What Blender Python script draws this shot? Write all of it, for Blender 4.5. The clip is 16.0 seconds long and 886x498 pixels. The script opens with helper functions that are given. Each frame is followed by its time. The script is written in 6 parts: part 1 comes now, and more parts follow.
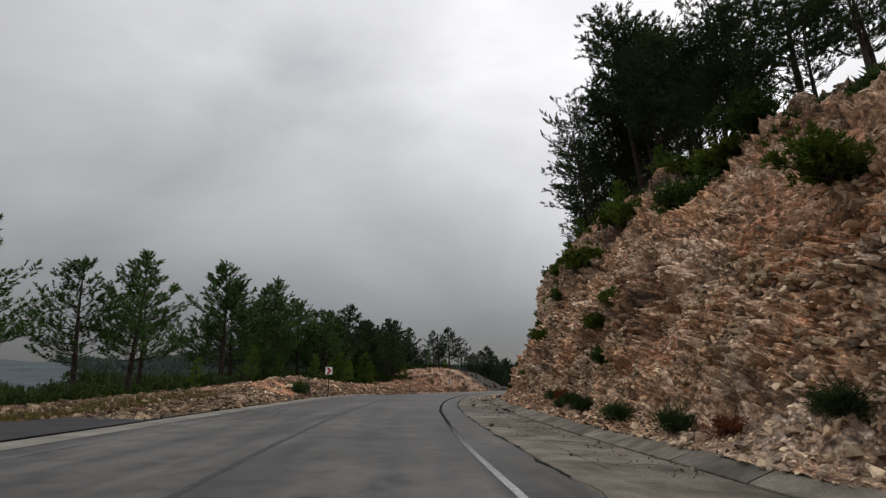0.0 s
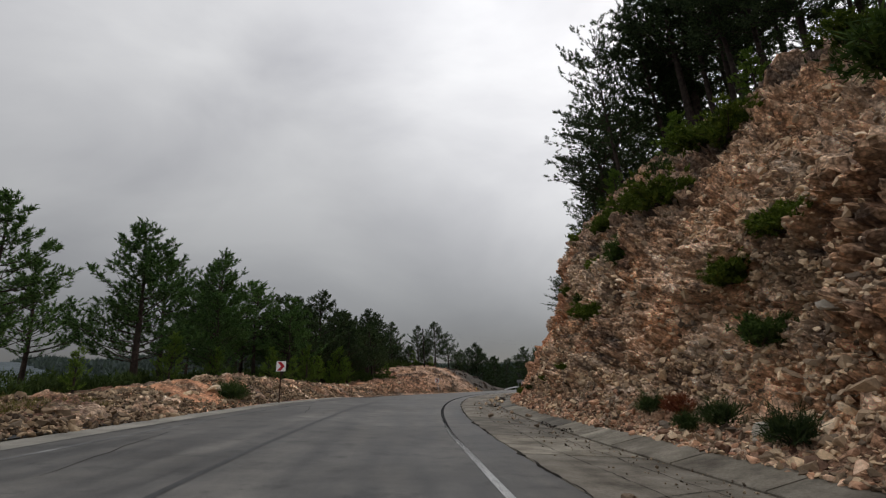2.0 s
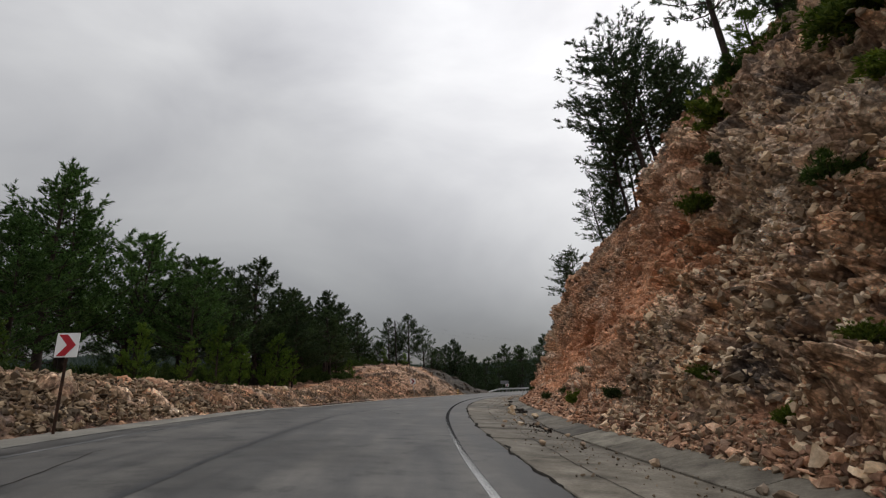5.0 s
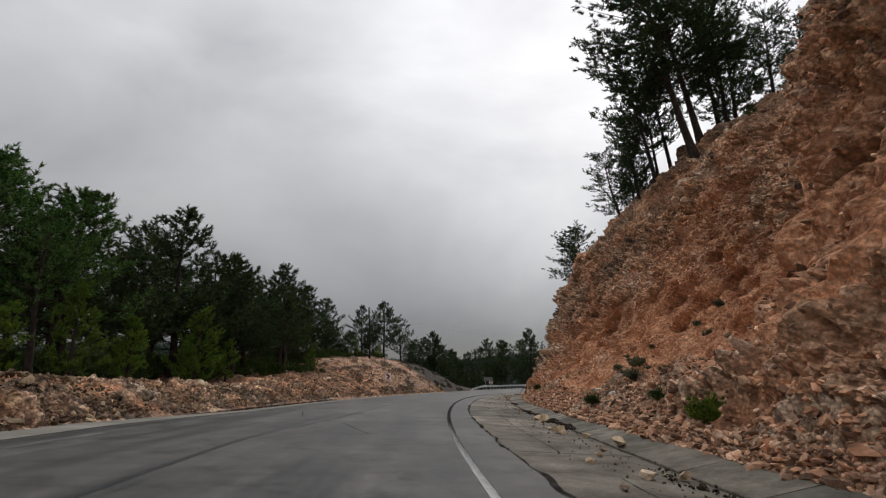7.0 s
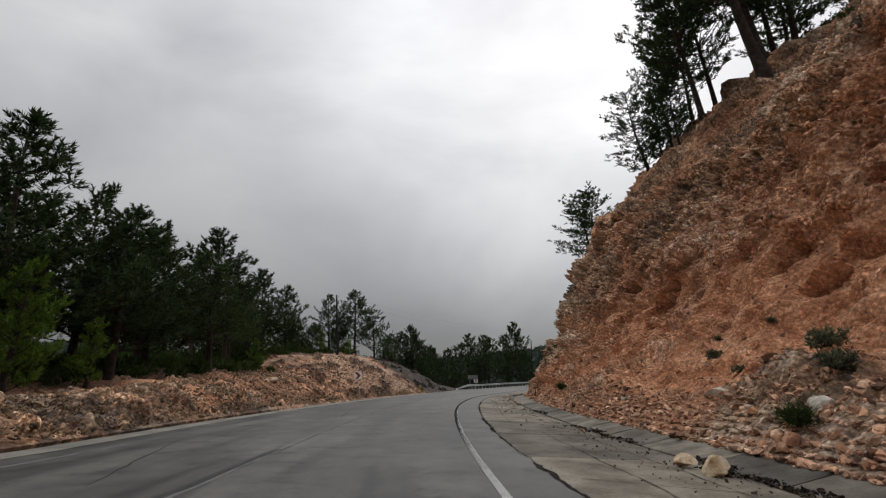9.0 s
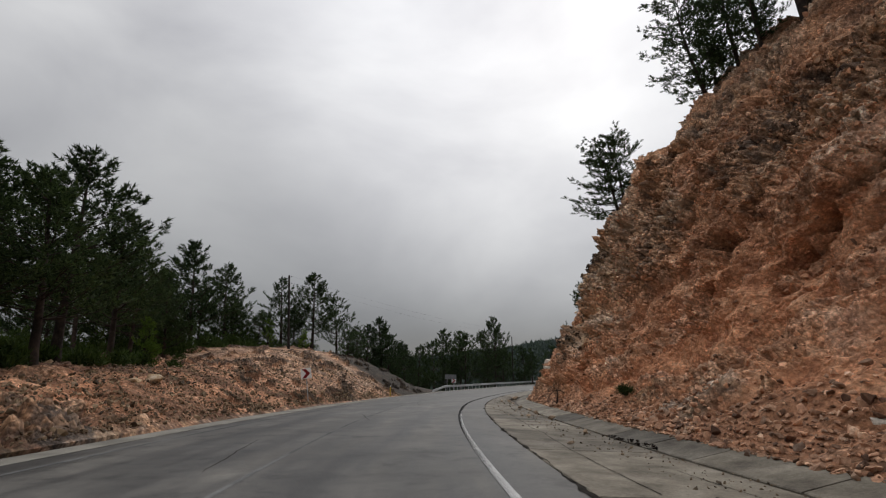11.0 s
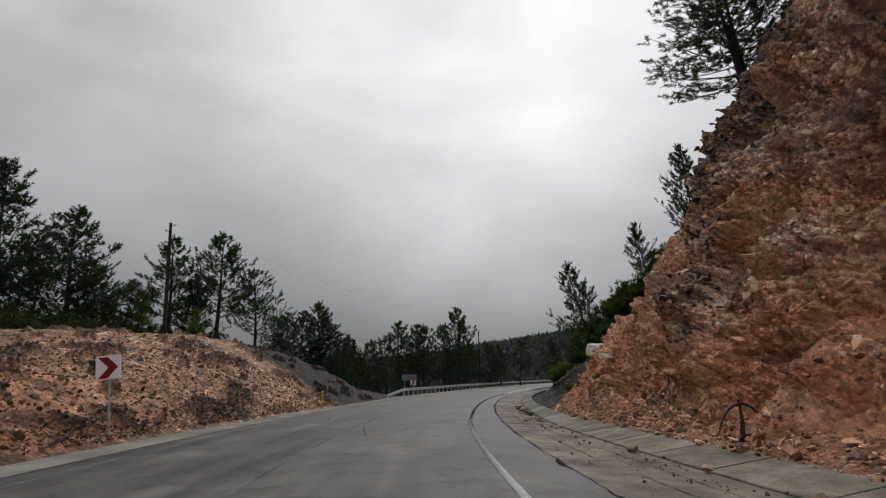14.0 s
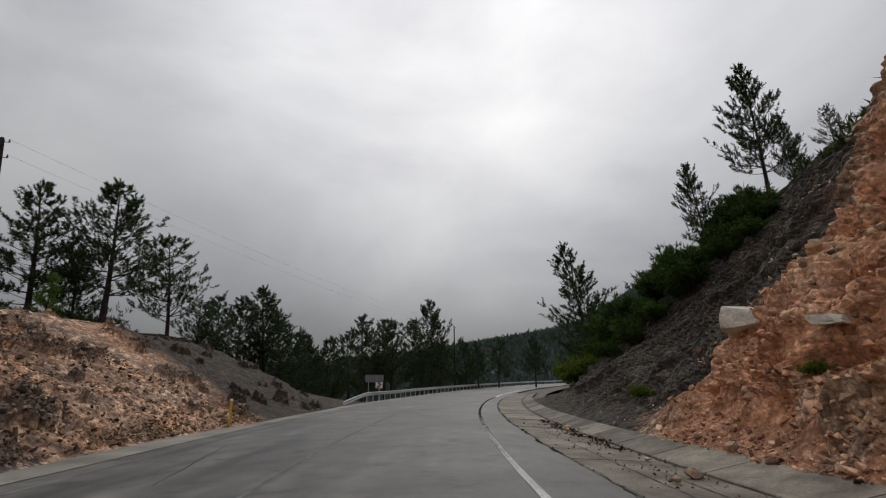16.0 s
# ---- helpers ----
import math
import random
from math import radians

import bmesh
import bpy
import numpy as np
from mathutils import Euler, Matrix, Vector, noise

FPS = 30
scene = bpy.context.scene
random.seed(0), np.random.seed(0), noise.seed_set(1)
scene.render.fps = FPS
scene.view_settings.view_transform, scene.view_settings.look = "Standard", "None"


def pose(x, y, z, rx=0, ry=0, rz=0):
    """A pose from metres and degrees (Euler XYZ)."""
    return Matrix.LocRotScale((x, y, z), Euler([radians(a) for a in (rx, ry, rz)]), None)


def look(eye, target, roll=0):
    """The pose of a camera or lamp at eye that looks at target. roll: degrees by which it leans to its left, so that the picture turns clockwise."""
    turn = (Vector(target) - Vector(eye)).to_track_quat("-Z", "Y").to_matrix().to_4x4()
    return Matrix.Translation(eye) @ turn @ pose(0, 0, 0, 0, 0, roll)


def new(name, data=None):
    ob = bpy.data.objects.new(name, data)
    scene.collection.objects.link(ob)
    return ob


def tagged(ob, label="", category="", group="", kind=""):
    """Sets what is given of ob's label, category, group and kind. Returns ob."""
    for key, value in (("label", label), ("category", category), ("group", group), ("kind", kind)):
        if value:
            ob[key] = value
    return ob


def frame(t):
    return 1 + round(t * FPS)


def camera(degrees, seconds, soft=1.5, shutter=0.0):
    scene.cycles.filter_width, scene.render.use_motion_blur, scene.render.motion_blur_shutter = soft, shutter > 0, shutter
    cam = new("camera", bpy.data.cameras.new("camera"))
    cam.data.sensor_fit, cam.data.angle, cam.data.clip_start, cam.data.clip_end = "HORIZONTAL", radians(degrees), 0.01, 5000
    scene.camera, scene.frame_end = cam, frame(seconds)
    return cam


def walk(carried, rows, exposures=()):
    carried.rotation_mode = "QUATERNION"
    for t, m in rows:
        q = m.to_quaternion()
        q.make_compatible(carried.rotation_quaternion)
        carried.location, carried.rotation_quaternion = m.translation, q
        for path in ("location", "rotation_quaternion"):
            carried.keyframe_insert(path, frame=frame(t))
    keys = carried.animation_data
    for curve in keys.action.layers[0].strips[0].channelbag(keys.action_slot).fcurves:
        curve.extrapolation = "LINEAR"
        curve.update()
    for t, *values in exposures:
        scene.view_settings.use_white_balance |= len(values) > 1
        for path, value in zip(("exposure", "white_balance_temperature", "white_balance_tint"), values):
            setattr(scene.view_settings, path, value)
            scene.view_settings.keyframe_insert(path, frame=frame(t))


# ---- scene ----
cam = camera(83.4, 16.0, 1.2)
PATH = [
    (0, (0.000, 0.000, 1.350), (0.0947, 1.9285, 1.8715), 1.07),
    (0.5, (-0.102, 2.787, 1.350), (0.0117, 4.7145, 1.8722), 1.04),
    (1, (-0.176, 5.581, 1.350), (-0.0441, 7.5074, 1.8723), 1.02),
    (1.5, (-0.226, 8.364, 1.350), (-0.0774, 10.2895, 1.8715), 0.97),
    (2, (-0.252, 11.125, 1.350), (-0.0875, 13.0491, 1.8712), 0.87),
    (2.5, (-0.254, 13.890, 1.350), (-0.0732, 15.8122, 1.8714), 0.73),
    (3, (-0.230, 16.685, 1.350), (-0.0296, 18.6046, 1.8741), 0.61),
    (3.5, (-0.176, 19.492, 1.350), (0.0467, 21.4088, 1.8767), 0.65),
    (4, (-0.094, 22.271, 1.350), (0.1440, 24.1847, 1.8787), 0.65),
    (4.5, (0.011, 24.998, 1.350), (0.2689, 26.9093, 1.8797), 0.63),
    (5, (0.144, 27.694, 1.350), (0.4238, 29.6023, 1.8781), 0.76),
    (5.5, (0.309, 30.394, 1.350), (0.6105, 32.3006, 1.8752), 0.98),
    (6, (0.507, 33.128, 1.350), (0.8312, 35.0312, 1.8718), 1.23),
    (6.5, (0.742, 35.910, 1.350), (1.0880, 37.8103, 1.8686), 1.45),
    (7, (1.014, 38.746, 1.350), (1.3836, 40.6430, 1.8660), 1.56),
    (7.5, (1.328, 41.632, 1.350), (1.7223, 43.5239, 1.8647), 1.43),
    (8, (1.686, 44.563, 1.350), (2.1054, 46.4496, 1.8638), 1.19),
    (8.5, (2.093, 47.552, 1.350), (2.5388, 49.4326, 1.8643), 0.90),
    (9, (2.550, 50.606, 1.350), (3.0195, 52.4810, 1.8644), 0.65),
    (9.5, (3.056, 53.697, 1.350), (3.5517, 55.5643, 1.8653), 0.58),
    (10, (3.608, 56.785, 1.350), (4.1325, 58.6449, 1.8661), 0.60),
    (10.5, (4.205, 59.849, 1.350), (4.7587, 61.6999, 1.8664), 0.66),
    (11, (4.845, 62.877, 1.350), (5.4278, 64.7193, 1.8662), 0.70),
    (11.5, (5.527, 65.871, 1.350), (6.1398, 67.7036, 1.8661), 0.66),
    (12, (6.256, 68.840, 1.350), (6.8991, 70.6618, 1.8674), 0.53),
    (12.5, (7.034, 71.799, 1.350), (7.7065, 73.6087, 1.8704), 0.33),
    (13, (7.864, 74.757, 1.350), (8.5663, 76.5547, 1.8730), 0.26),
    (13.5, (8.751, 77.723, 1.350), (9.4846, 79.5084, 1.8730), 0.27),
    (14, (9.694, 80.698, 1.350), (10.4544, 82.4716, 1.8744), 0.25),
    (14.5, (10.686, 83.662, 1.350), (11.4755, 85.4225, 1.8759), 0.16),
    (15, (11.723, 86.598, 1.350), (12.5417, 88.3452, 1.8781), 0.01),
    (15.5, (12.808, 89.514, 1.350), (13.6553, 91.2464, 1.8796), -0.08),
    (16, (13.946, 92.423, 1.350), (14.8223, 94.1395, 1.8833), -0.08),
]
walk(cam, [(t, look(eye, target, roll)) for t, eye, target, roll in PATH], [(0, 0.0), (9, -0.02), (12, -0.12), (16, -0.19)])

# ---- light ----
world = bpy.data.worlds.new("overcast_sky")
scene.world = world
world.use_nodes = True
wn, wl = world.node_tree.nodes, world.node_tree.links
wn.clear()
SUN_EL, SUN_AZ = 41.0, 34.0


def wnode(kind, **kw):
    n = wn.new(kind)
    for k, v in kw.items():
        n.inputs[k].default_value = v
    return n


w_out = wn.new("ShaderNodeOutputWorld")
w_bg = wnode("ShaderNodeBackground", Strength=1.0)
w_co = wn.new("ShaderNodeTexCoord")
w_map = wn.new("ShaderNodeMapping")
w_map.inputs["Scale"].default_value = (1.0, 1.0, 1.9)
w_big = wnode("ShaderNodeTexNoise", Scale=1.9, Detail=6.0, Roughness=0.5, Distortion=0.35)
w_ramp = wn.new("ShaderNodeValToRGB")
w_ramp.color_ramp.elements[0].position, w_ramp.color_ramp.elements[0].color = 0.30, (0.50, 0.50, 0.525, 1)
w_ramp.color_ramp.elements[1].position, w_ramp.color_ramp.elements[1].color = 0.70, (0.80, 0.80, 0.805, 1)
w_sep = wn.new("ShaderNodeSeparateXYZ")
w_lift = wn.new("ShaderNodeMapRange")
w_lift.inputs["From Min"].default_value, w_lift.inputs["From Max"].default_value = 0.0, 1.0
w_lift.inputs["To Min"].default_value, w_lift.inputs["To Max"].default_value = 0.205, 1.62
w_mul = wn.new("ShaderNodeVectorMath")
w_mul.operation = "SCALE"
w_dot = wn.new("ShaderNodeVectorMath")
w_dot.operation = "DOT_PRODUCT"
w_dot.inputs[1].default_value = (math.sin(radians(SUN_AZ)) * math.cos(radians(SUN_EL)), math.cos(radians(SUN_AZ)) * math.cos(radians(SUN_EL)), math.sin(radians(SUN_EL)))
w_glow = wn.new("ShaderNodeMapRange")
w_glow.interpolation_type = "SMOOTHSTEP"
w_glow.inputs["From Min"].default_value, w_glow.inputs["From Max"].default_value = 0.74, 1.0
w_glow.inputs["To Min"].default_value, w_glow.inputs["To Max"].default_value = 0.0, 0.50
w_add = wn.new("ShaderNodeMath")
# added fill: unseen sky south-west, behind the drive, brightened to light facing slopes
w_behind = wn.new("ShaderNodeVectorMath")
w_behind.operation = "DOT_PRODUCT"
w_behind.inputs[1].default_value = (-0.50, -0.80, 0.34)
w_fill = wn.new("ShaderNodeMapRange")
w_fill.interpolation_type = "SMOOTHSTEP"
w_fill.inputs["From Min"].default_value, w_fill.inputs["From Max"].default_value = -0.1, 1.0
w_fill.inputs["To Min"].default_value, w_fill.inputs["To Max"].default_value = 0.0, 0.19
w_both = wn.new("ShaderNodeMath")
w_sky = wn.new("ShaderNodeTexSky")
w_sky.sky_type = "NISHITA"
w_sky.sun_disc = False
w_sky.sun_elevation, w_sky.sun_rotation = radians(SUN_EL), radians(SUN_AZ)
w_skyk = wn.new("ShaderNodeVectorMath")
w_skyk.operation = "SCALE"
w_skyk.inputs["Scale"].default_value = 0.1
w_mix = wn.new("ShaderNodeMix")
w_mix.data_type = "RGBA"
w_mix.inputs["Factor"].default_value = 0.94
wl.new(w_co.outputs["Generated"], w_map.inputs["Vector"])
wl.new(w_map.outputs["Vector"], w_big.inputs["Vector"])
wl.new(w_big.outputs["Fac"], w_ramp.inputs["Fac"])
wl.new(w_co.outputs["Generated"], w_sep.inputs["Vector"])
wl.new(w_sep.outputs["Z"], w_lift.inputs["Value"])
wl.new(w_co.outputs["Generated"], w_dot.inputs[0])
wl.new(w_dot.outputs["Value"], w_glow.inputs["Value"])
wl.new(w_lift.outputs["Result"], w_add.inputs[0])
wl.new(w_glow.outputs["Result"], w_add.inputs[1])
wl.new(w_ramp.outputs["Color"], w_mul.inputs[0])
wl.new(w_co.outputs["Generated"], w_behind.inputs[0])
wl.new(w_behind.outputs["Value"], w_fill.inputs["Value"])
wl.new(w_add.outputs["Value"], w_both.inputs[0])
wl.new(w_fill.outputs["Result"], w_both.inputs[1])
wl.new(w_both.outputs["Value"], w_mul.inputs["Scale"])
wl.new(w_sky.outputs["Color"], w_skyk.inputs[0])
wl.new(w_skyk.outputs["Vector"], w_mix.inputs["A"])
wl.new(w_mul.outputs["Vector"], w_mix.inputs["B"])
wl.new(w_mix.outputs["Result"], w_bg.inputs["Color"])
wl.new(w_bg.outputs["Background"], w_out.inputs["Surface"])

sun_data = bpy.data.lights.new("sun", "SUN")
sun_data.energy, sun_data.angle, sun_data.color = 0.8, radians(25), (1.0, 0.97, 0.93)
sun = new("sun", sun_data)
sun.matrix_world = pose(0, 0, 60, 90 - SUN_EL, 0, 180 - SUN_AZ)
scene.view_settings.exposure = 0.0


# ---- materials ----
def material(name, rough=0.9, spec=0.3, metal=0.0):
    m = bpy.data.materials.new(name)
    m.use_nodes = True
    b = m.node_tree.nodes["Principled BSDF"]
    b.inputs["Roughness"].default_value = rough
    b.inputs["Specular IOR Level"].default_value = spec
    b.inputs["Metallic"].default_value = metal
    return m, m.node_tree.nodes, m.node_tree.links, b


def ramp(nodes, stops):
    r = nodes.new("ShaderNodeValToRGB")
    el = r.color_ramp.elements
    while len(el) < len(stops):
        el.new(0.5)
    for e, (p, c) in zip(el, stops):
        e.position, e.color = p, (*c, 1)
    return r


def tex(nodes, links, coord, kind="noise", scale=1.0, detail=4.0, rough=0.6, stretch=None):
    n = nodes.new("ShaderNodeTexNoise" if kind == "noise" else "ShaderNodeTexVoronoi")
    n.inputs["Scale"].default_value = scale
    if kind == "noise":
        n.inputs["Detail"].default_value, n.inputs["Roughness"].default_value = detail, rough
    src = coord
    if stretch:
        mp = nodes.new("ShaderNodeMapping")
        mp.inputs["Scale"].default_value = stretch
        links.new(coord, mp.inputs["Vector"])
        src = mp.outputs["Vector"]
    links.new(src, n.inputs["Vector"])
    return n


def mix(nodes, links, fac, a, b, mode="MIX"):
    m = nodes.new("ShaderNodeMix")
    m.data_type, m.blend_type = "RGBA", mode
    for sock, v in (("Factor", fac), ("A", a), ("B", b)):
        if isinstance(v, (int, float)):
            m.inputs[sock].default_value = v
        elif isinstance(v, tuple):
            m.inputs[sock].default_value = (*v, 1)
        else:
            links.new(v, m.inputs[sock])
    return m.outputs["Result"]


def bump(nodes, links, b, heights, strength=0.5, distance=0.02):
    h = heights
    bp = nodes.new("ShaderNodeBump")
    bp.inputs["Strength"].default_value, bp.inputs["Distance"].default_value = strength, distance
    links.new(h, bp.inputs["Height"])
    links.new(bp.outputs["Normal"], b.inputs["Normal"])


def coords(nodes):
    return nodes.new("ShaderNodeNewGeometry").outputs["Position"]


def attr(nodes, name):
    a = nodes.new("ShaderNodeAttribute")
    a.attribute_name = name
    return a.outputs["Fac"]


def two_tone(name, c1, c2, c3, scale=1.0, fine=14.0, rough=0.9, bump_d=0.02, spec=0.2, random_island=False, random_object=False, spreadk=1.0):
    """A weathered surface: large stains, fine grain and relief."""
    m, n, l, b = material(name, rough, spec)
    co = coords(n)
    big = tex(n, l, co, scale=scale, detail=5)
    small = tex(n, l, co, scale=fine, detail=6, rough=0.7)
    r = ramp(n, [(0.3, c1), (0.52, c2), (0.72, c3)])
    l.new(big.outputs["Fac"], r.inputs["Fac"])
    g = ramp(n, [(0.25, (0.55, 0.55, 0.55)), (0.7, (1.25, 1.25, 1.25))])
    l.new(small.outputs["Fac"], g.inputs["Fac"])
    col = mix(n, l, 0.8, r.outputs["Color"], g.outputs["Color"], "MULTIPLY")
    if random_island or random_object:
        src = n.new("ShaderNodeNewGeometry").outputs["Random Per Island"] if random_island else n.new("ShaderNodeObjectInfo").outputs["Random"]
        rr = ramp(n, [(0.0, (1 - 0.78 * spreadk, 1 - 0.79 * spreadk, 1 - 0.79 * spreadk)), (0.3, (1 - 0.36 * spreadk, 1 - 0.39 * spreadk, 1 - 0.42 * spreadk)), (0.7, (1 + 0.08 * spreadk, 1 + 0.02 * spreadk, 1 - 0.06 * spreadk)), (1.0, (1 + 0.6 * spreadk, 1 + 0.56 * spreadk, 1 + 0.46 * spreadk))])
        l.new(src, rr.inputs["Fac"])
        col = mix(n, l, 1.0, col, rr.outputs["Color"], "MULTIPLY")
    l.new(col, b.inputs["Base Color"])
    bump(n, l, b, small.outputs["Fac"], 0.7, bump_d)
    return m


def make_cliff_material():
    m, n, l, b = material("broken_limestone", 0.88, 0.25)
    co = coords(n)
    tone, soil, dark = attr(n, "tone"), attr(n, "soil"), attr(n, "shale")
    fine = tex(n, l, co, scale=9.0, detail=8, rough=0.72)
    mid = tex(n, l, co, scale=1.3, detail=6, rough=0.6)
    rock = ramp(n, [(0.0, (0.060, 0.051, 0.045)), (0.22, (0.140, 0.112, 0.092)), (0.42, (0.26, 0.190, 0.138)), (0.62, (0.41, 0.305, 0.212)), (0.9, (0.60, 0.50, 0.40))])
    l.new(tone, rock.inputs["Fac"])
    earth = ramp(n, [(0.3, (0.25, 0.102, 0.055)), (0.52, (0.49, 0.240, 0.130)), (0.75, (0.62, 0.375, 0.232))])
    l.new(mid.outputs["Fac"], earth.inputs["Fac"])
    rust = tex(n, l, co, scale=0.35, detail=5, rough=0.6)
    rf = ramp(n, [(0.38, (0.0, 0.0, 0.0)), (0.62, (1.0, 1.0, 1.0))])
    l.new(rust.outputs["Fac"], rf.inputs["Fac"])
    stained = mix(n, l, 1.0, rock.outputs["Color"], (1.10, 0.86, 0.70), "MULTIPLY")
    c = mix(n, l, rf.outputs["Color"], rock.outputs["Color"], stained)
    c = mix(n, l, soil, c, earth.outputs["Color"])
    sh = ramp(n, [(0.3, (0.012, 0.010, 0.008)), (0.5, (0.030, 0.024, 0.018)), (0.75, (0.088, 0.068, 0.047))])
    streak = tex(n, l, co, scale=2.4, detail=7, rough=0.65, stretch=(1.0, 1.0, 0.35))
    l.new(streak.outputs["Fac"], sh.inputs["Fac"])
    c = mix(n, l, dark, c, sh.outputs["Color"])
    # dark brown: forest-floor litter, and painted shade at the cutting's foot
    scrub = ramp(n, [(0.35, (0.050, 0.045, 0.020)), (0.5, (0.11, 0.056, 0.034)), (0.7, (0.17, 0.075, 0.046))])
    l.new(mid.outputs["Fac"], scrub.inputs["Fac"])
    c = mix(n, l, attr(n, "litter_shade"), c, scrub.outputs["Color"])
    g = ramp(n, [(0.28, (0.50, 0.48, 0.47)), (0.5, (1.15, 1.15, 1.15)), (0.72, (1.75, 1.73, 1.68))])
    l.new(fine.outputs["Fac"], g.inputs["Fac"])
    c = mix(n, l, 0.85, c, g.outputs["Color"], "MULTIPLY")
    # pebbles and clods: each has a tone of its own, with dark gaps between
    vor = tex(n, l, co, kind="voronoi", scale=6.0)
    chips = tex(n, l, co, kind="voronoi", scale=15.0)
    where = tex(n, l, co, scale=0.8, detail=5, rough=0.65)
    stony = ramp(n, [(0.36, (0.22, 0.22, 0.22)), (0.62, (1.0, 1.0, 1.0))])
    l.new(where.outputs["Fac"], stony.inputs["Fac"])
    bare = mix(n, l, soil, (1.0, 1.0, 1.0), (0.5, 0.5, 0.5))
    amount = mix(n, l, 1.0, stony.outputs["Color"], bare, "MULTIPLY")
    for v, k in ((vor, 0.85), (chips, 0.7)):
        sep = n.new("ShaderNodeSeparateColor")
        l.new(v.outputs["Color"], sep.inputs["Color"])
        each = ramp(n, [(0.0, (0.38, 0.36, 0.36)), (0.3, (0.95, 0.91, 0.89)), (0.7, (1.2, 1.2, 1.2)), (0.88, (1.5, 1.52, 1.55)), (1.0, (2.0, 2.1, 2.15))])
        l.new(sep.outputs["Red"], each.inputs["Fac"])
        gap = ramp(n, [(0.40, (1.3, 1.3, 1.3)), (0.8, (0.45, 0.43, 0.42))])
        l.new(v.outputs["Distance"], gap.inputs["Fac"])
        both = mix(n, l, 1.0, each.outputs["Color"], gap.outputs["Color"], "MULTIPLY")
        c = mix(n, l, mix(n, l, 1.0, amount, (k, k, k), "MULTIPLY"), c, mix(n, l, 1.0, c, both, "MULTIPLY"))
    l.new(c, b.inputs["Base Color"])
    mx = n.new("ShaderNodeMath")
    mx.operation = "SUBTRACT"
    l.new(fine.outputs["Fac"], mx.inputs[0])
    l.new(vor.outputs["Distance"], mx.inputs[1])
    bump(n, l, b, mx.outputs["Value"], 1.0, 0.07)
    return m


def make_asphalt():
    m, n, l, b = material("worn_wet_asphalt", 0.45, 0.22)
    co = coords(n)
    big = tex(n, l, co, scale=0.22, detail=5, rough=0.6)
    road_co = n.new("ShaderNodeCombineXYZ")
    l.new(attr(n, "across"), road_co.inputs["X"])
    l.new(attr(n, "along"), road_co.inputs["Y"])
    tracks = tex(n, l, road_co.outputs["Vector"], scale=1.0, detail=6, rough=0.62, stretch=(1.1, 0.10, 1.0))
    blots = tex(n, l, co, scale=1.1, detail=8, rough=0.72)
    bl = ramp(n, [(0.36, (0.30, 0.30, 0.31)), (0.45, (0.82, 0.82, 0.82)), (0.64, (1.2, 1.19, 1.16))])
    l.new(blots.outputs["Fac"], bl.inputs["Fac"])
    fine = tex(n, l, co, scale=60.0, detail=3, rough=0.7)
    r = ramp(n, [(0.3, (0.056, 0.053, 0.050)), (0.5, (0.090, 0.086, 0.081)), (0.7, (0.130, 0.124, 0.116))])
    l.new(big.outputs["Fac"], r.inputs["Fac"])
    t = ramp(n, [(0.34, (0.34, 0.34, 0.35)), (0.46, (0.80, 0.80, 0.80)), (0.64, (1.4, 1.38, 1.33))])
    l.new(tracks.outputs["Fac"], t.inputs["Fac"])
    c = mix(n, l, 0.95, r.outputs["Color"], t.outputs["Color"], "MULTIPLY")
    g = ramp(n, [(0.3, (0.6, 0.6, 0.6)), (0.7, (1.35, 1.35, 1.35))])
    l.new(fine.outputs["Fac"], g.inputs["Fac"])
    c = mix(n, l, 0.7, c, g.outputs["Color"], "MULTIPLY")
    c = mix(n, l, 0.75, c, bl.outputs["Color"], "MULTIPLY")
    l.new(c, b.inputs["Base Color"])
    rr = n.new("ShaderNodeMapRange")
    rr.inputs["To Min"].default_value, rr.inputs["To Max"].default_value = 0.32, 0.80
    l.new(tracks.outputs["Fac"], rr.inputs["Value"])
    l.new(rr.outputs["Result"], b.inputs["Roughness"])
    bump(n, l, b, fine.outputs["Fac"], 0.35, 0.006)
    return m


def make_leaf(name, dark, light):
    m, n, l, b = material(name, 0.7, 0.06)
    rnd = n.new("ShaderNodeNewGeometry").outputs["Random Per Island"]
    obj = n.new("ShaderNodeObjectInfo").outputs["Random"]
    r = ramp(n, [(0.0, dark), (1.0, light)])
    l.new(rnd, r.inputs["Fac"])
    o = ramp(n, [(0.0, (0.8, 0.82, 0.8)), (1.0, (1.2, 1.18, 1.05))])
    l.new(obj, o.inputs["Fac"])
    c = mix(n, l, 1.0, r.outputs["Color"], o.outputs["Color"], "MULTIPLY")
    l.new(c, b.inputs["Base Color"])
    tr = n.new("ShaderNodeBsdfTranslucent")
    l.new(mix(n, l, 1.0, c, (1.3, 1.5, 0.8), "MULTIPLY"), tr.inputs["Color"])
    ms = n.new("ShaderNodeMixShader")
    ms.inputs["Fac"].default_value = 0.22
    l.new(b.outputs["BSDF"], ms.inputs[1])
    l.new(tr.outputs["BSDF"], ms.inputs[2])
    l.new(ms.outputs["Shader"], n["Material Output"].inputs["Surface"])
    return m


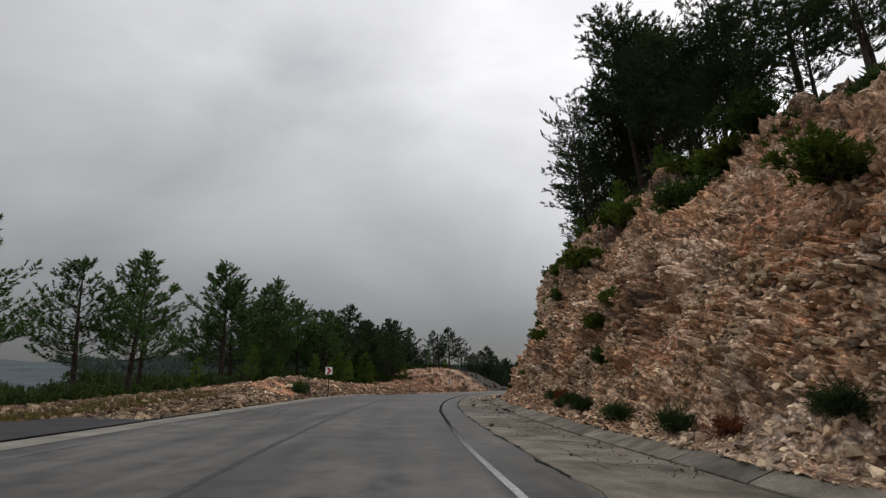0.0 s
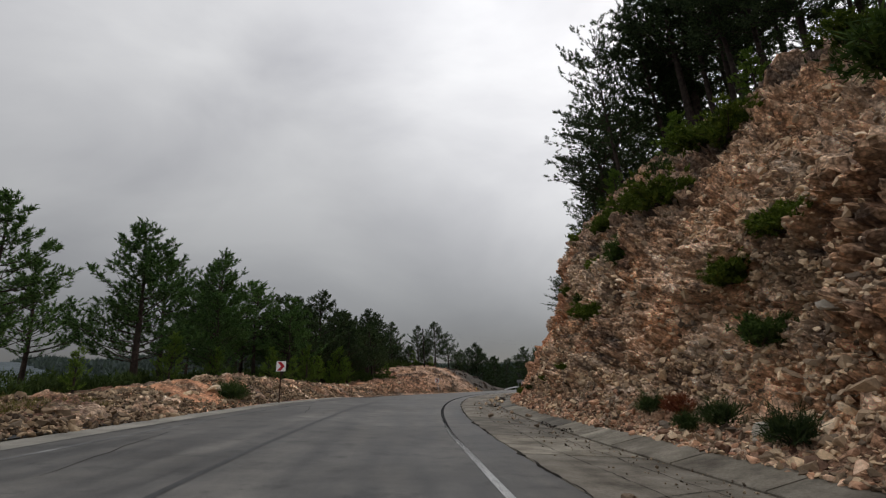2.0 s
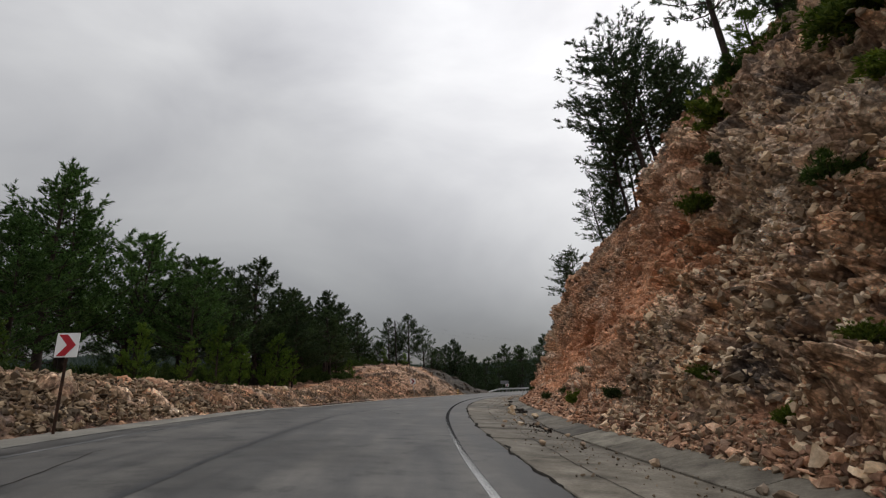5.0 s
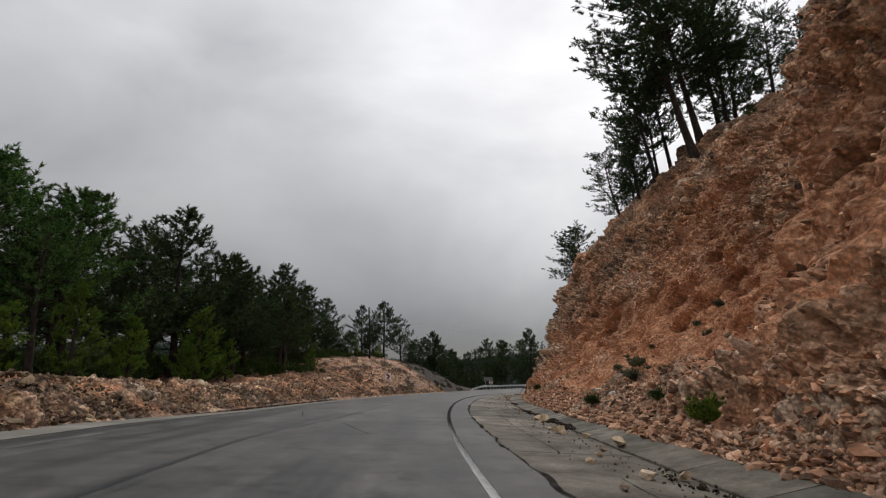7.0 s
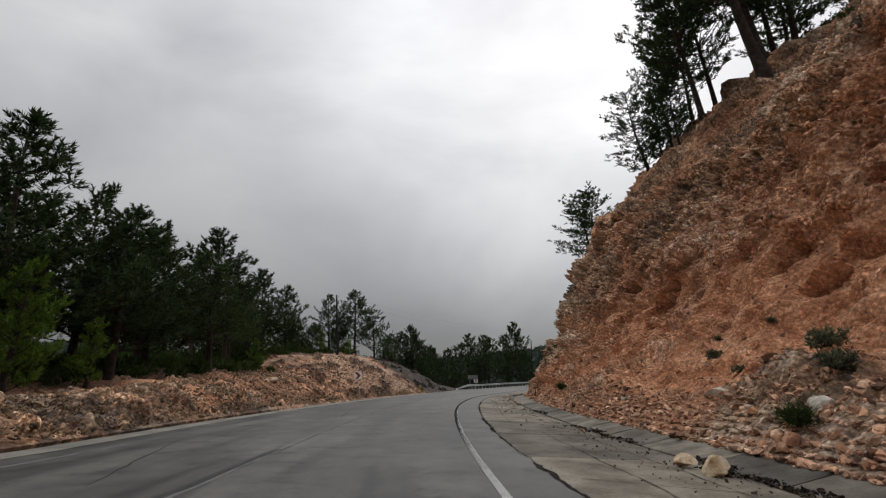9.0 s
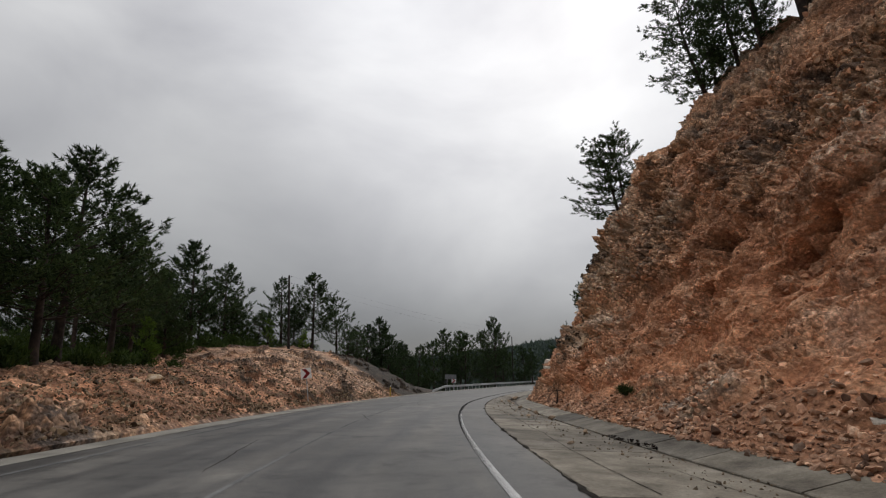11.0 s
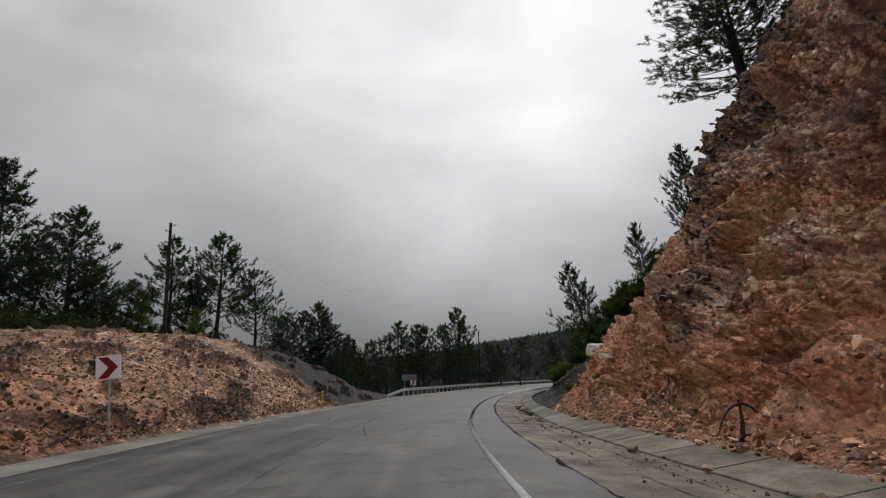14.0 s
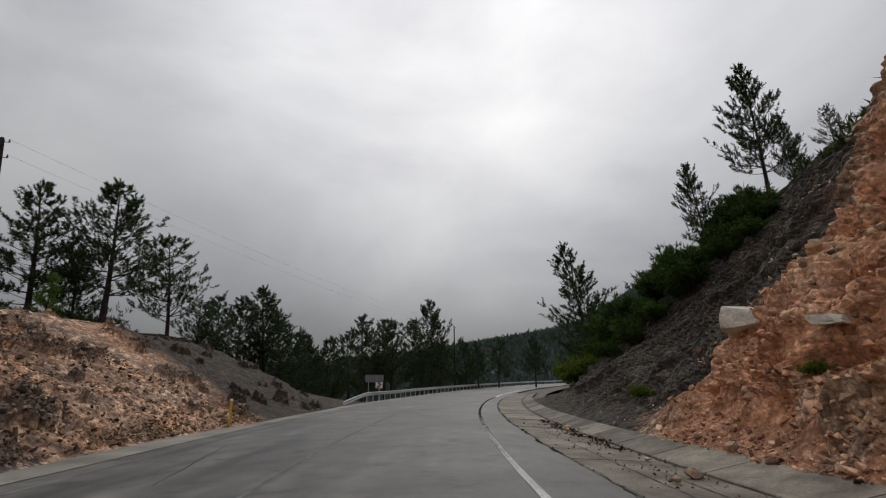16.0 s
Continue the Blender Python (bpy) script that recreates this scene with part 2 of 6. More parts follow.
CLIFF = make_cliff_material()
ASPHALT = make_asphalt()
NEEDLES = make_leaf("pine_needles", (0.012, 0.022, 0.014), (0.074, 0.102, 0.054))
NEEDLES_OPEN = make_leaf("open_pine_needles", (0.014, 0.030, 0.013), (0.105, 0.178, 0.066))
NEEDLES_YOUNG = make_leaf("young_pine_needles", (0.045, 0.085, 0.016), (0.16, 0.23, 0.05))
BUSH_GREEN = make_leaf("bush_leaves", (0.035, 0.060, 0.010), (0.13, 0.16, 0.030))
BUSH_DARK = make_leaf("scrub_leaves", (0.018, 0.033, 0.012), (0.062, 0.088, 0.03))
BUSH_GREY = make_leaf("grey_green_leaves", (0.055, 0.056, 0.042), (0.20, 0.20, 0.155))
BARK = two_tone("pine_bark", (0.020, 0.016, 0.014), (0.045, 0.034, 0.028), (0.085, 0.062, 0.048), 3.0, 25.0, 0.95)
CONCRETE = two_tone("stained_concrete", (0.074, 0.064, 0.050), (0.185, 0.165, 0.134), (0.285, 0.262, 0.220), 0.9, 16.0, 0.8, 0.015, random_object=True, spreadk=0.4)
KERB = two_tone("kerb_concrete", (0.075, 0.066, 0.054), (0.172, 0.157, 0.130), (0.27, 0.25, 0.212), 1.2, 18.0, 0.8, 0.014, random_object=True, spreadk=0.62)
STONE = two_tone("loose_limestone", (0.23, 0.115, 0.078), (0.50, 0.305, 0.205), (0.76, 0.585, 0.455), 2.0, 16.0, 0.85, 0.02, random_island=True)
STONE_GREY = two_tone("grey_brown_limestone", (0.21, 0.168, 0.128), (0.55, 0.415, 0.285), (0.78, 0.67, 0.54), 0.55, 16.0, 0.85, 0.02, random_island=True)
STONE_RUST = two_tone("rusty_limestone", (0.34, 0.168, 0.104), (0.58, 0.335, 0.215), (0.74, 0.55, 0.41), 0.6, 16.0, 0.85, 0.02, random_island=True)
STONE_DARK = two_tone("dark_grey_limestone", (0.040, 0.033, 0.027), (0.105, 0.085, 0.068), (0.22, 0.18, 0.145), 1.6, 16.0, 0.85, 0.02, random_island=True)
STONE_CHIP = two_tone("tan_stone_chips", (0.11, 0.085, 0.062), (0.21, 0.165, 0.122), (0.33, 0.27, 0.21), 1.6, 16.0, 0.85, 0.02, random_island=True)
STONE_BANK = two_tone("brown_limestone", (0.122, 0.082, 0.054), (0.250, 0.185, 0.122), (0.41, 0.337, 0.25), 1.6, 16.0, 0.85, 0.02, random_island=True)
STONE_ONE = two_tone("limestone_rock", (0.22, 0.160, 0.115), (0.42, 0.315, 0.225), (0.58, 0.475, 0.375), 2.0, 16.0, 0.85, 0.02, random_object=True, spreadk=0.6)
BOULDER = two_tone("tan_boulder", (0.36, 0.20, 0.09), (0.64, 0.49, 0.32), (0.82, 0.74, 0.61), 3.5, 22.0, 0.85, 0.03)
PALE_ROCK = two_tone("pale_limestone", (0.40, 0.35, 0.28), (0.60, 0.55, 0.47), (0.76, 0.72, 0.65), 2.5, 18.0, 0.85, 0.03)
CRUMB = two_tone("crumbled_dark_edge", (0.018, 0.017, 0.016), (0.036, 0.033, 0.030), (0.07, 0.064, 0.056), 3.0, 25.0, 1.0, 0.01, 0.0)
TAR = two_tone("tar_seam", (0.020, 0.020, 0.021), (0.032, 0.032, 0.033), (0.05, 0.05, 0.05), 3.0, 30.0, 0.5, 0.004)
# lightened and blued: distance haze is painted into the hill colour
FOREST = two_tone("hazed_far_forest", (0.050, 0.063, 0.070), (0.073, 0.090, 0.099), (0.095, 0.115, 0.124), 0.05, 0.5, 1.0, 0.5)
MUD = two_tone("wet_gutter_mud", (0.028, 0.020, 0.014), (0.055, 0.040, 0.028), (0.095, 0.07, 0.05), 2.0, 20.0, 0.7, 0.01)


# ---- the line of the road ----
KNOT_S = [-80, 0, 11, 22, 33, 44.7, 57, 69.5, 82, 94.5, 106, 118, 130, 150, 180, 220, 300]
KNOT_H = [8, 2.3, 0.3, -2, -4.5, -7.4, -10.6, -14.3, -18, -22.3, -26.5, -30, -33, -38, -46, -57, -80]
LINE_S = np.arange(-80, 300.1, 0.5)
LINE_H = np.radians(np.interp(LINE_S, KNOT_S, KNOT_H))
LINE_H = np.convolve(np.pad(LINE_H, 4, mode="edge"), np.ones(9) / 9, "valid")
LINE_X, LINE_Y = np.cumsum(-np.sin(LINE_H) * 0.5), np.cumsum(np.cos(LINE_H) * 0.5)
LINE_X, LINE_Y = LINE_X - LINE_X[160], LINE_Y - LINE_Y[160]


def plan(s, d):
    """World x, y at s metres along the road and d metres to its right."""
    h = np.interp(s, LINE_S, LINE_H)
    return np.interp(s, LINE_S, LINE_X) + d * np.cos(h), np.interp(s, LINE_S, LINE_Y) + d * np.sin(h)


def road_z(s, d):
    """Height of the carriageway: a cross fall that turns along the bend, and a slow rise beyond it."""
    cross = np.interp(s, [-80, 15, 40, 52, 62, 75, 90, 105, 120, 135, 300], [0, 0, 0.15, 0.1, -0.12, -0.2, -0.28, -0.28, -0.15, -0.08, 0.0])
    rise = np.interp(s, [-80, 112, 125, 150, 180, 220, 300], [0, 0, 0.03, 0.25, 0.85, 1.8, 3.5])
    return cross * np.clip((1.4 - d) / 8.5, 0, 1.2) + rise


# ---- noise on arrays ----
def hashed(ix, iy, iz, k=0):
    h = (ix.astype(np.int64) * 374761393 + iy.astype(np.int64) * 668265263 + iz.astype(np.int64) * 2147483647 + k * 974711) & 0xFFFFFFFF
    h = ((h ^ (h >> 13)) * 1274126177) & 0xFFFFFFFF
    h = ((h ^ (h >> 16)) * 2246822519) & 0xFFFFFFFF
    return ((h ^ (h >> 15)) & 0xFFFFFF) / float(0xFFFFFF)


def value_noise(p, k=0):
    i = np.floor(p).astype(np.int64)
    f = p - i
    f = f * f * (3 - 2 * f)
    out = 0
    for a in (0, 1):
        for b in (0, 1):
            for c in (0, 1):
                w = (f[:, 0] if a else 1 - f[:, 0]) * (f[:, 1] if b else 1 - f[:, 1]) * (f[:, 2] if c else 1 - f[:, 2])
                out = out + w * hashed(i[:, 0] + a, i[:, 1] + b, i[:, 2] + c, k)
    return out * 2 - 1


def fbm(p, octaves=4, k=0):
    out, amp, tot = 0, 1.0, 0
    for o in range(octaves):
        out = out + amp * value_noise(p * 2.03**o + 17.3 * o, k + o)
        tot += amp
        amp *= 0.55
    return out / tot


def mesh_of(name, verts, faces, mat=None, smooth=False, attrs=None):
    me = bpy.data.meshes.new(name)
    verts = np.asarray(verts, float)
    faces = np.asarray(faces, np.int64)
    me.vertices.add(len(verts))
    me.vertices.foreach_set("co", verts.ravel())
    k = faces.shape[1]
    me.loops.add(faces.size)
    me.loops.foreach_set("vertex_index", faces.ravel().astype(np.int32))
    me.polygons.add(len(faces))
    me.polygons.foreach_set("loop_start", np.arange(0, faces.size, k, dtype=np.int32))
    me.polygons.foreach_set("loop_total", np.full(len(faces), k, dtype=np.int32))
    me.polygons.foreach_set("use_smooth", np.full(len(faces), smooth))
    for key, vals in (attrs or {}).items():
        me.attributes.new(key, "FLOAT", "POINT").data.foreach_set("value", np.asarray(vals, np.float32))
    if mat:
        me.materials.append(mat)
    me.update(calc_edges=True)
    me.validate()
    return me


def grid_faces(rows, cols):
    i = np.arange(rows * cols).reshape(rows, cols)
    return np.stack([i[:-1, :-1], i[:-1, 1:], i[1:, 1:], i[1:, :-1]], -1).reshape(-1, 4)


def child(name, me, parent, label=""):
    ob = new(name, me)
    ob.parent = parent
    if label:
        tagged(ob, label)
    return ob


def part(name, bm, mat, parent, label="", smooth=False):
    me = bpy.data.meshes.new(name)
    bm.to_mesh(me)
    bm.free()
    me.materials.append(mat)
    if smooth:
        me.polygons.foreach_set("use_smooth", np.full(len(me.polygons), True))
    return child(name, me, parent, label)


def box(bm, cx, cy, cz, sx, sy, sz, m=None, bevel=0.0):
    r = bmesh.ops.create_cube(bm, size=1.0, matrix=(m or Matrix.Identity(4)) @ Matrix.Translation((cx, cy, cz)) @ Matrix.Diagonal((sx, sy, sz, 1)))
    if bevel:
        bmesh.ops.bevel(bm, geom=list({e for v in r["verts"] for e in v.link_edges}), offset=bevel, segments=2, affect="EDGES")
    return bm


# ---- right-hand rock cutting ----
CUT = {
    -30: "6.0,.12 7.6,.9 8.6,3 9.3,5 10.8,7 14.5,9.8 24,13 60,20",
    10: "6.0,.12 7.7,.9 8.6,3 9.3,5.2 10.8,7.4 14.5,10.4 24,14 60,22",
    22: "6.0,.12 7.8,1 8.7,3 9.3,5.5 10.9,8 14.5,11.7 24,15.5 60,24",
    35: "5.75,.12 6.7,1.2 7.5,3 8.4,5.5 10.0,8.8 14.8,13.9 24,17.8 60,26",
    46: "5.75,.12 7.0,1 7.9,3.5 9.0,7 10.4,11 13.8,15 24,19.6 60,28",
    50.5: "5.95,.12 7.4,1.1 8.9,3.5 9.8,7 10.8,11 13,14.4 24,19.8 60,32",
    56: "6.2,.12 9.6,1.5 12.5,3.5 14.4,6 15,9.5 16,13.5 26,19.5 60,34",
    65: "6.35,.12 10.6,1.5 13.6,4 15.8,7 16.4,11 17.3,15 26,20.5 60,38",
    75: "6.3,.12 9,1.2 12.7,3.6 14.5,6.8 15.4,10.5 16.4,13.8 26,22.5 60,41",
    83: "6.3,.12 8.3,1 10.8,3.2 12.3,6.6 13.6,10 15.2,14.3 24.5,24.3 60,44",
    90: "6.3,.12 8,.9 10,3 11.5,6.5 12.1,9.5 13.3,13.9 23.5,24.3 60,44",
    96: "6.1,.12 7.6,1 8.6,2.8 9.7,5.5 10.6,8.5 11.9,12.4 22.5,23.4 60,41",
    103: "5.75,.12 7.0,1 7.8,2.8 9.5,5.5 11.6,8.5 14.4,13 22,22.6 60,38",
    108: "5.7,.12 7.2,1 8.6,2.8 10.7,5.2 12.9,8.2 15.1,11.5 24,20 60,34",
    113: "5.75,.12 7.6,1 10,3 12,5.3 14,7.5 16.5,10 26,18 60,28",
    125: "5.8,.12 7.6,.9 10.5,3.2 13,5.8 16,8.8 19,11.5 27,17 60,24",
    145: "5.8,.1 8.5,.4 11.5,1.4 15,2.8 19,4.2 24,6 32,9 70,16",
    200: "5.8,.1 9,.2 13,.6 18,1.2 24,2 30,3 40,5 80,10",
    300: "5.8,.1 9,.2 13,.6 18,1.2 24,2 30,3 40,5 80,10",
}
BANK = {
    -80: "-8,0 -10,-.05 -14,-.1 -18,-.3 -24,-1.5 -35,-5 -80,-20",
    15: "-8,0 -10,-.05 -14,-.05 -18,-.1 -24,-.4 -35,-3 -80,-18",
    28: "-8,.02 -9.2,.4 -11,.75 -14,.45 -20,-.1 -32,-1.5 -80,-15",
    42: "-8.1,.12 -9.2,.8 -10.6,1.5 -13,1.35 -20,.6 -32,-.4 -80,-12",
    52: "-8.05,.02 -9.2,.7 -10.8,1.25 -13,1.25 -20,1.0 -32,0 -80,-12",
    60: "-8,-.05 -9.2,.5 -10.8,.9 -13,1.0 -20,1.2 -32,.3 -80,-11",
    67: "-8,-.1 -9.2,.4 -10.8,.75 -13,.65 -20,1.3 -32,.8 -80,-10",
    75: "-8,-.15 -9.2,.55 -10.8,1.05 -13.5,1.3 -20,1.7 -32,1.5 -80,-8",
    88: "-8.55,-.25 -10,.6 -11.5,1.4 -14,1.9 -19,2.1 -30,2.1 -80,-7",
    100: "-8.72,-.3 -10.2,.6 -12,1.5 -14.5,2.1 -18.5,2.4 -28,2.4 -80,-5",
    110: "-8.65,-.3 -10,.6 -12,1.7 -14.5,3.1 -18.5,4.2 -26,4.3 -80,-4",
    118: "-8,-.2 -9.7,.5 -11.7,1.6 -14,2.95 -17.5,4.55 -25,5.0 -80,-5",
    127: "-8.2,-.05 -9.3,.25 -11,1.1 -13,2.3 -17,4.0 -25,5.2 -80,-8",
    137: "-8.6,.05 -9.5,0 -11,.2 -14,.8 -19,2.0 -28,3.0 -90,-12",
    155: "-8.6,.3 -10,-.2 -12,-1.0 -15,-1.8 -20,-2 -30,-2.5 -90,-14",
    200: "-8.6,1.3 -10,.6 -12,-.5 -15,-1.5 -20,-2.5 -30,-5 -90,-16",
    300: "-8.6,3.4 -10,2.5 -12,1.5 -15,.5 -20,-.5 -30,-3 -90,-16",
}


def table(sections):
    keys = sorted(sections)
    vals = np.array([[[float(v) for v in pair.split(",")] for pair in sections[k].split()] for k in keys])
    return np.array(keys, float), vals


def profile(sections, s, u):
    """Offset and height of a slope at s along the road and u nodes up its profile (arrays that broadcast)."""
    keys, vals = table(sections)
    s, u = np.broadcast_arrays(np.asarray(s, float), np.asarray(u, float))
    j = np.clip(np.searchsorted(keys, s) - 1, 0, len(keys) - 2)
    f = np.clip((s - keys[j]) / (keys[j + 1] - keys[j]), 0, 1)
    f = f * f * (3 - 2 * f)
    i = np.clip(u.astype(int), 0, vals.shape[1] - 2)
    g = u - i
    at = lambda jj: vals[jj, i] * (1 - g)[..., None] + vals[jj, i + 1] * g[..., None]
    out = at(j) * (1 - f)[..., None] + at(j + 1) * f[..., None]
    return out[..., 0], out[..., 1]


def slope_height(sections, s, d):
    """Height of a slope at s, d."""
    us = np.linspace(0, table(sections)[1].shape[1] - 1, 200)
    dd, zz = profile(sections, np.full(200, float(s)), us)
    order = np.argsort(dd)
    return float(np.interp(d, dd[order], zz[order]))


def steps(spans):
    out = []
    for a, b, st in spans:
        out.append(np.arange(a, b, st))
    return np.concatenate(out)


def lay_slope(sections, s_vals, u_vals):
    S, U = np.meshgrid(s_vals, u_vals, indexing="ij")
    D, Z = profile(sections, S, U)
    # round off the table's corners along the profile
    for _ in range(2):
        D[:, 1:-1] = (D[:, :-2] + 2 * D[:, 1:-1] + D[:, 2:]) / 4
        Z[:, 1:-1] = (Z[:, :-2] + 2 * Z[:, 1:-1] + Z[:, 2:]) / 4
    X, Y = plan(S, D)
    P = np.stack([X, Y, Z], -1)
    gs, gu = np.gradient(P, axis=0), np.gradient(P, axis=1)
    N = -np.cross(gs, gu)
    N /= np.linalg.norm(N, axis=-1)[..., None] + 1e-9
    return S, U, D, P, N


def smoothstep(a, b, x):
    t = np.clip((x - a) / (b - a), 0, 1)
    return t * t * (3 - 2 * t)


def facets(q, size, k, amp, tilt):
    """Angular blocks: each scattered cell has its own height and its own tilted face, with a narrow crack between."""
    i = np.floor(q / size).astype(np.int64)
    p = q / size
    d1, d2 = np.full(len(p), 9.0), np.full(len(p), 9.0)
    rnd, face = np.zeros(len(p)), np.zeros(len(p))
    for a in (-1, 0, 1):
        for b in (-1, 0, 1):
            for c in (-1, 0, 1):
                x, y, z = i[:, 0] + a, i[:, 1] + b, i[:, 2] + c
                h1, h2, h3, h4 = (hashed(x, y, z, k + n) for n in (1, 2, 3, 4))
                off = p - np.stack([x + h1, y + h2, z + h3], -1)
                dist = np.sqrt((off**2).sum(-1))
                near = dist < d1
                d2 = np.where(near, d1, np.minimum(d2, dist))
                rnd = np.where(near, h4, rnd)
                face = np.where(near, off[:, 0] * (h2 - 0.5) + off[:, 1] * (h3 - 0.5) + off[:, 2] * (h1 - 0.5), face)
                d1 = np.where(near, dist, d1)
    crack = 1 - smoothstep(0.0, 0.14, d2 - d1)
    return amp * (rnd - 0.4) + tilt * face - 0.8 * amp * crack, rnd


def rock_relief(p, soil):
    """Height of broken, bedded rock above its mean face, and a tone for each block."""
    warp = np.stack([fbm(p * 0.9, 2, 40), fbm(p * 0.9, 2, 50), fbm(p * 0.9, 2, 60)], -1)
    q = (p + 0.22 * warp) * np.array([1.0, 1.0, 1.5])
    h1, r1 = facets(q, 1.25, 5, 0.34, 0.30)
    h2, r2 = facets(q, 0.52, 15, 0.24, 0.2)
    h3, r3 = facets(q, 0.24, 25, 0.10, 0.09)
    rough = 1 - 0.85 * soil
    return (h1 + h2) * rough + h3 * (1 - 0.7 * soil), 0.15 * r1 + 0.35 * r2 + 0.5 * r3


s_cut = steps([(-40, 4, 1.5), (4, 14, 0.12), (14, 108, 0.085), (108, 125, 0.2), (125, 150, 0.7), (150, 301, 4.0)])
u_cut = np.concatenate([np.linspace(0, 1, 14)[:-1], np.linspace(1, 2, 34)[:-1], np.linspace(2, 3, 38)[:-1], np.linspace(3, 4, 38)[:-1], np.linspace(4, 5, 50)[:-1], np.linspace(5, 6, 56)[:-1], np.linspace(6, 7, 14)])
S, U, D, P, N = lay_slope(CUT, s_cut, u_cut)
flat = P.reshape(-1, 3)
sf, uf = S.ravel(), U.ravel()
dip = 0.57 * sf + 0.82 * flat[:, 2]
strike = 0.82 * sf - 0.57 * flat[:, 2]
patch = 0.6 * fbm(flat / np.array([4.0, 4.0, 2.5]), 4, 3) + 0.65 * fbm(np.stack([dip / 2.2, strike / 8.0, uf * 0.2], -1), 4, 13)
region = smoothstep(41, 48, sf + 3 * fbm(flat / 3.0, 2, 77)) * (1 - smoothstep(107, 110, sf))
soil = smoothstep(0.04, 0.16, patch + 0.12 * region - 0.17 * (1 - region)) * (1 - 0.4 * (1 - region))
soil = np.clip(soil + 0.95 * region * smoothstep(0.8, 1.15, uf) * (1 - smoothstep(2.9, 4.0, uf)) * smoothstep(-0.35, 0.05, patch), 0, 1)
soil = np.clip(soil + smoothstep(5.5, 6.2, uf) * 0.4, 0, 1)
cliff_c = smoothstep(90, 97, sf) * (1 - smoothstep(107, 110, sf))
soil = soil * (1 - cliff_c * smoothstep(1.6, 2.4, uf + patch) * 0.8) * (1 - 0.4 * region * (1 - cliff_c) * smoothstep(2.6, 3.6, uf + patch))
humus = smoothstep(5.05, 5.6, uf + 0.5 * patch) * (1 - 0.75 * region)
shale = smoothstep(106.3, 108.6, sf - 1.3 * (1 - smoothstep(0.3, 1.8, uf)) + 1.2 * fbm(flat / 1.5, 3, 9) - 0.9 * np.clip(uf - 3, 0, 4) * 0.6)
bare = smoothstep(0.06, 0.2, fbm(np.stack([dip / 1.1, strike / 2.6, flat[:, 0] / 2.0], -1), 4, 143) + 0.10 * smoothstep(3.0, 4.5, uf)) * (1 - 0.55 * region) * (1 - shale) * smoothstep(0.5, 1.2, uf)
wave = 0.8 * fbm(flat / 1.6, 3, 163)
lean = sf - 0.75 * (flat[:, 2] - 4.0) + wave
rib = smoothstep(95.6, 97.0, sf + 0.1 * flat[:, 2] + 1.6 * wave) * (1 - smoothstep(98.3, 99.2, lean)) * smoothstep(1.3, 2.0, uf)
bare = np.maximum(bare, 0.9 * rib)
earthy = smoothstep(45.5, 50, sf) * (1 - smoothstep(74, 82, sf)) * (1 - smoothstep(2.8, 3.8, uf))
bare = bare * (1 - 0.85 * earthy)
soil = soil * (1 - bare)
soil = np.maximum(soil, earthy * smoothstep(0.85, 1.2, uf) * smoothstep(-0.6, -0.25, patch))
soil = np.maximum(soil, 0.7 * smoothstep(98.9, 99.7, lean) * smoothstep(97, 99, sf) * (1 - shale) * smoothstep(0.9, 1.4, uf))
relief, tone = rock_relief(flat, np.clip(soil, 0, 1))
relief = relief * (1 + 0.35 * bare) * (1 - 0.1 * region) + 0.38 * bare * (1 - rib) + 0.15 * rib
flute = 0.9 * (0.3 - 1.9 * np.abs(fbm(np.stack([(sf + 0.25 * flat[:, 2]) / 2.0, flat[:, 2] / 6.0, flat[:, 0] * 0.02], -1), 3, 151))) * smoothstep(84, 92, sf) * (1 - smoothstep(104, 108, sf)) * smoothstep(1.8, 2.6, uf)
tone = tone * (1 - 0.25 * bare * smoothstep(16, 34, sf)) * (1 - 0.5 * rib) - 0.02 * (1 - region) * (1 - bare) + 0.13 * (1 - smoothstep(22, 36, sf))
big = flute + 0.95 * fbm(flat / 4.5, 3, 71) + 0.75 * fbm(flat / 1.7, 3, 81) + (0.5 + 0.5 * region) * (0.35 - np.abs(fbm(np.stack([dip / 1.7, strike / 6.0, flat[:, 0] / 4.0], -1), 3, 93)) * 1.9)
cave = -1.3 * smoothstep(0.30 - 0.14 * cliff_c - 0.06, 0.48 - 0.16 * cliff_c - 0.08, fbm(np.stack([dip / 0.9, strike / 2.6, flat[:, 0] / 2.5], -1), 3, 91)) * smoothstep(1.8, 2.5, uf) * (1 - smoothstep(4.6, 5.2, uf)) * (1 - shale)
for hs, hz, rx, rz, depth in ((96.0, 8.3, 1.1, 1.0, 1.5), (91.0, 6.9, 0.5, 1.1, 1.2), (66.5, 13.8, 1.0, 0.8, 1.2), (62.8, 10.0, 1.6, 0.45, 1.0), (99.5, 5.6, 1.2, 0.5, 0.8), (17.0, 4.6, 0.9, 0.5, 0.9), (22.5, 3.2, 0.8, 0.45, 0.8), (36.0, 8.2, 1.2, 0.4, 0.9), (33.5, 6.3, 0.9, 0.35, 0.8), (94.2, 2.1, 1.1, 0.25, 0.7), (94.6, 4.0, 1.2, 0.28, 0.7), (97.2, 2.8, 0.5, 0.6, 0.8), (98.4, 5.0, 0.5, 0.3, 0.6)):
    cave = cave - depth * smoothstep(1.0, 0.45, np.hypot((sf - hs - 0.25 * fbm(flat / 0.8, 2, 57)) / rx, (flat[:, 2] - hz) / rz))
toe = smoothstep(0.0, 1.2, uf)
beds = fbm(np.stack([dip / 0.5, strike / 6.0, flat[:, 0] / 6.0], -1), 4, 23)
ledge = (0.6 * region + 0.3 * (1 - region)) * (1 - soil)
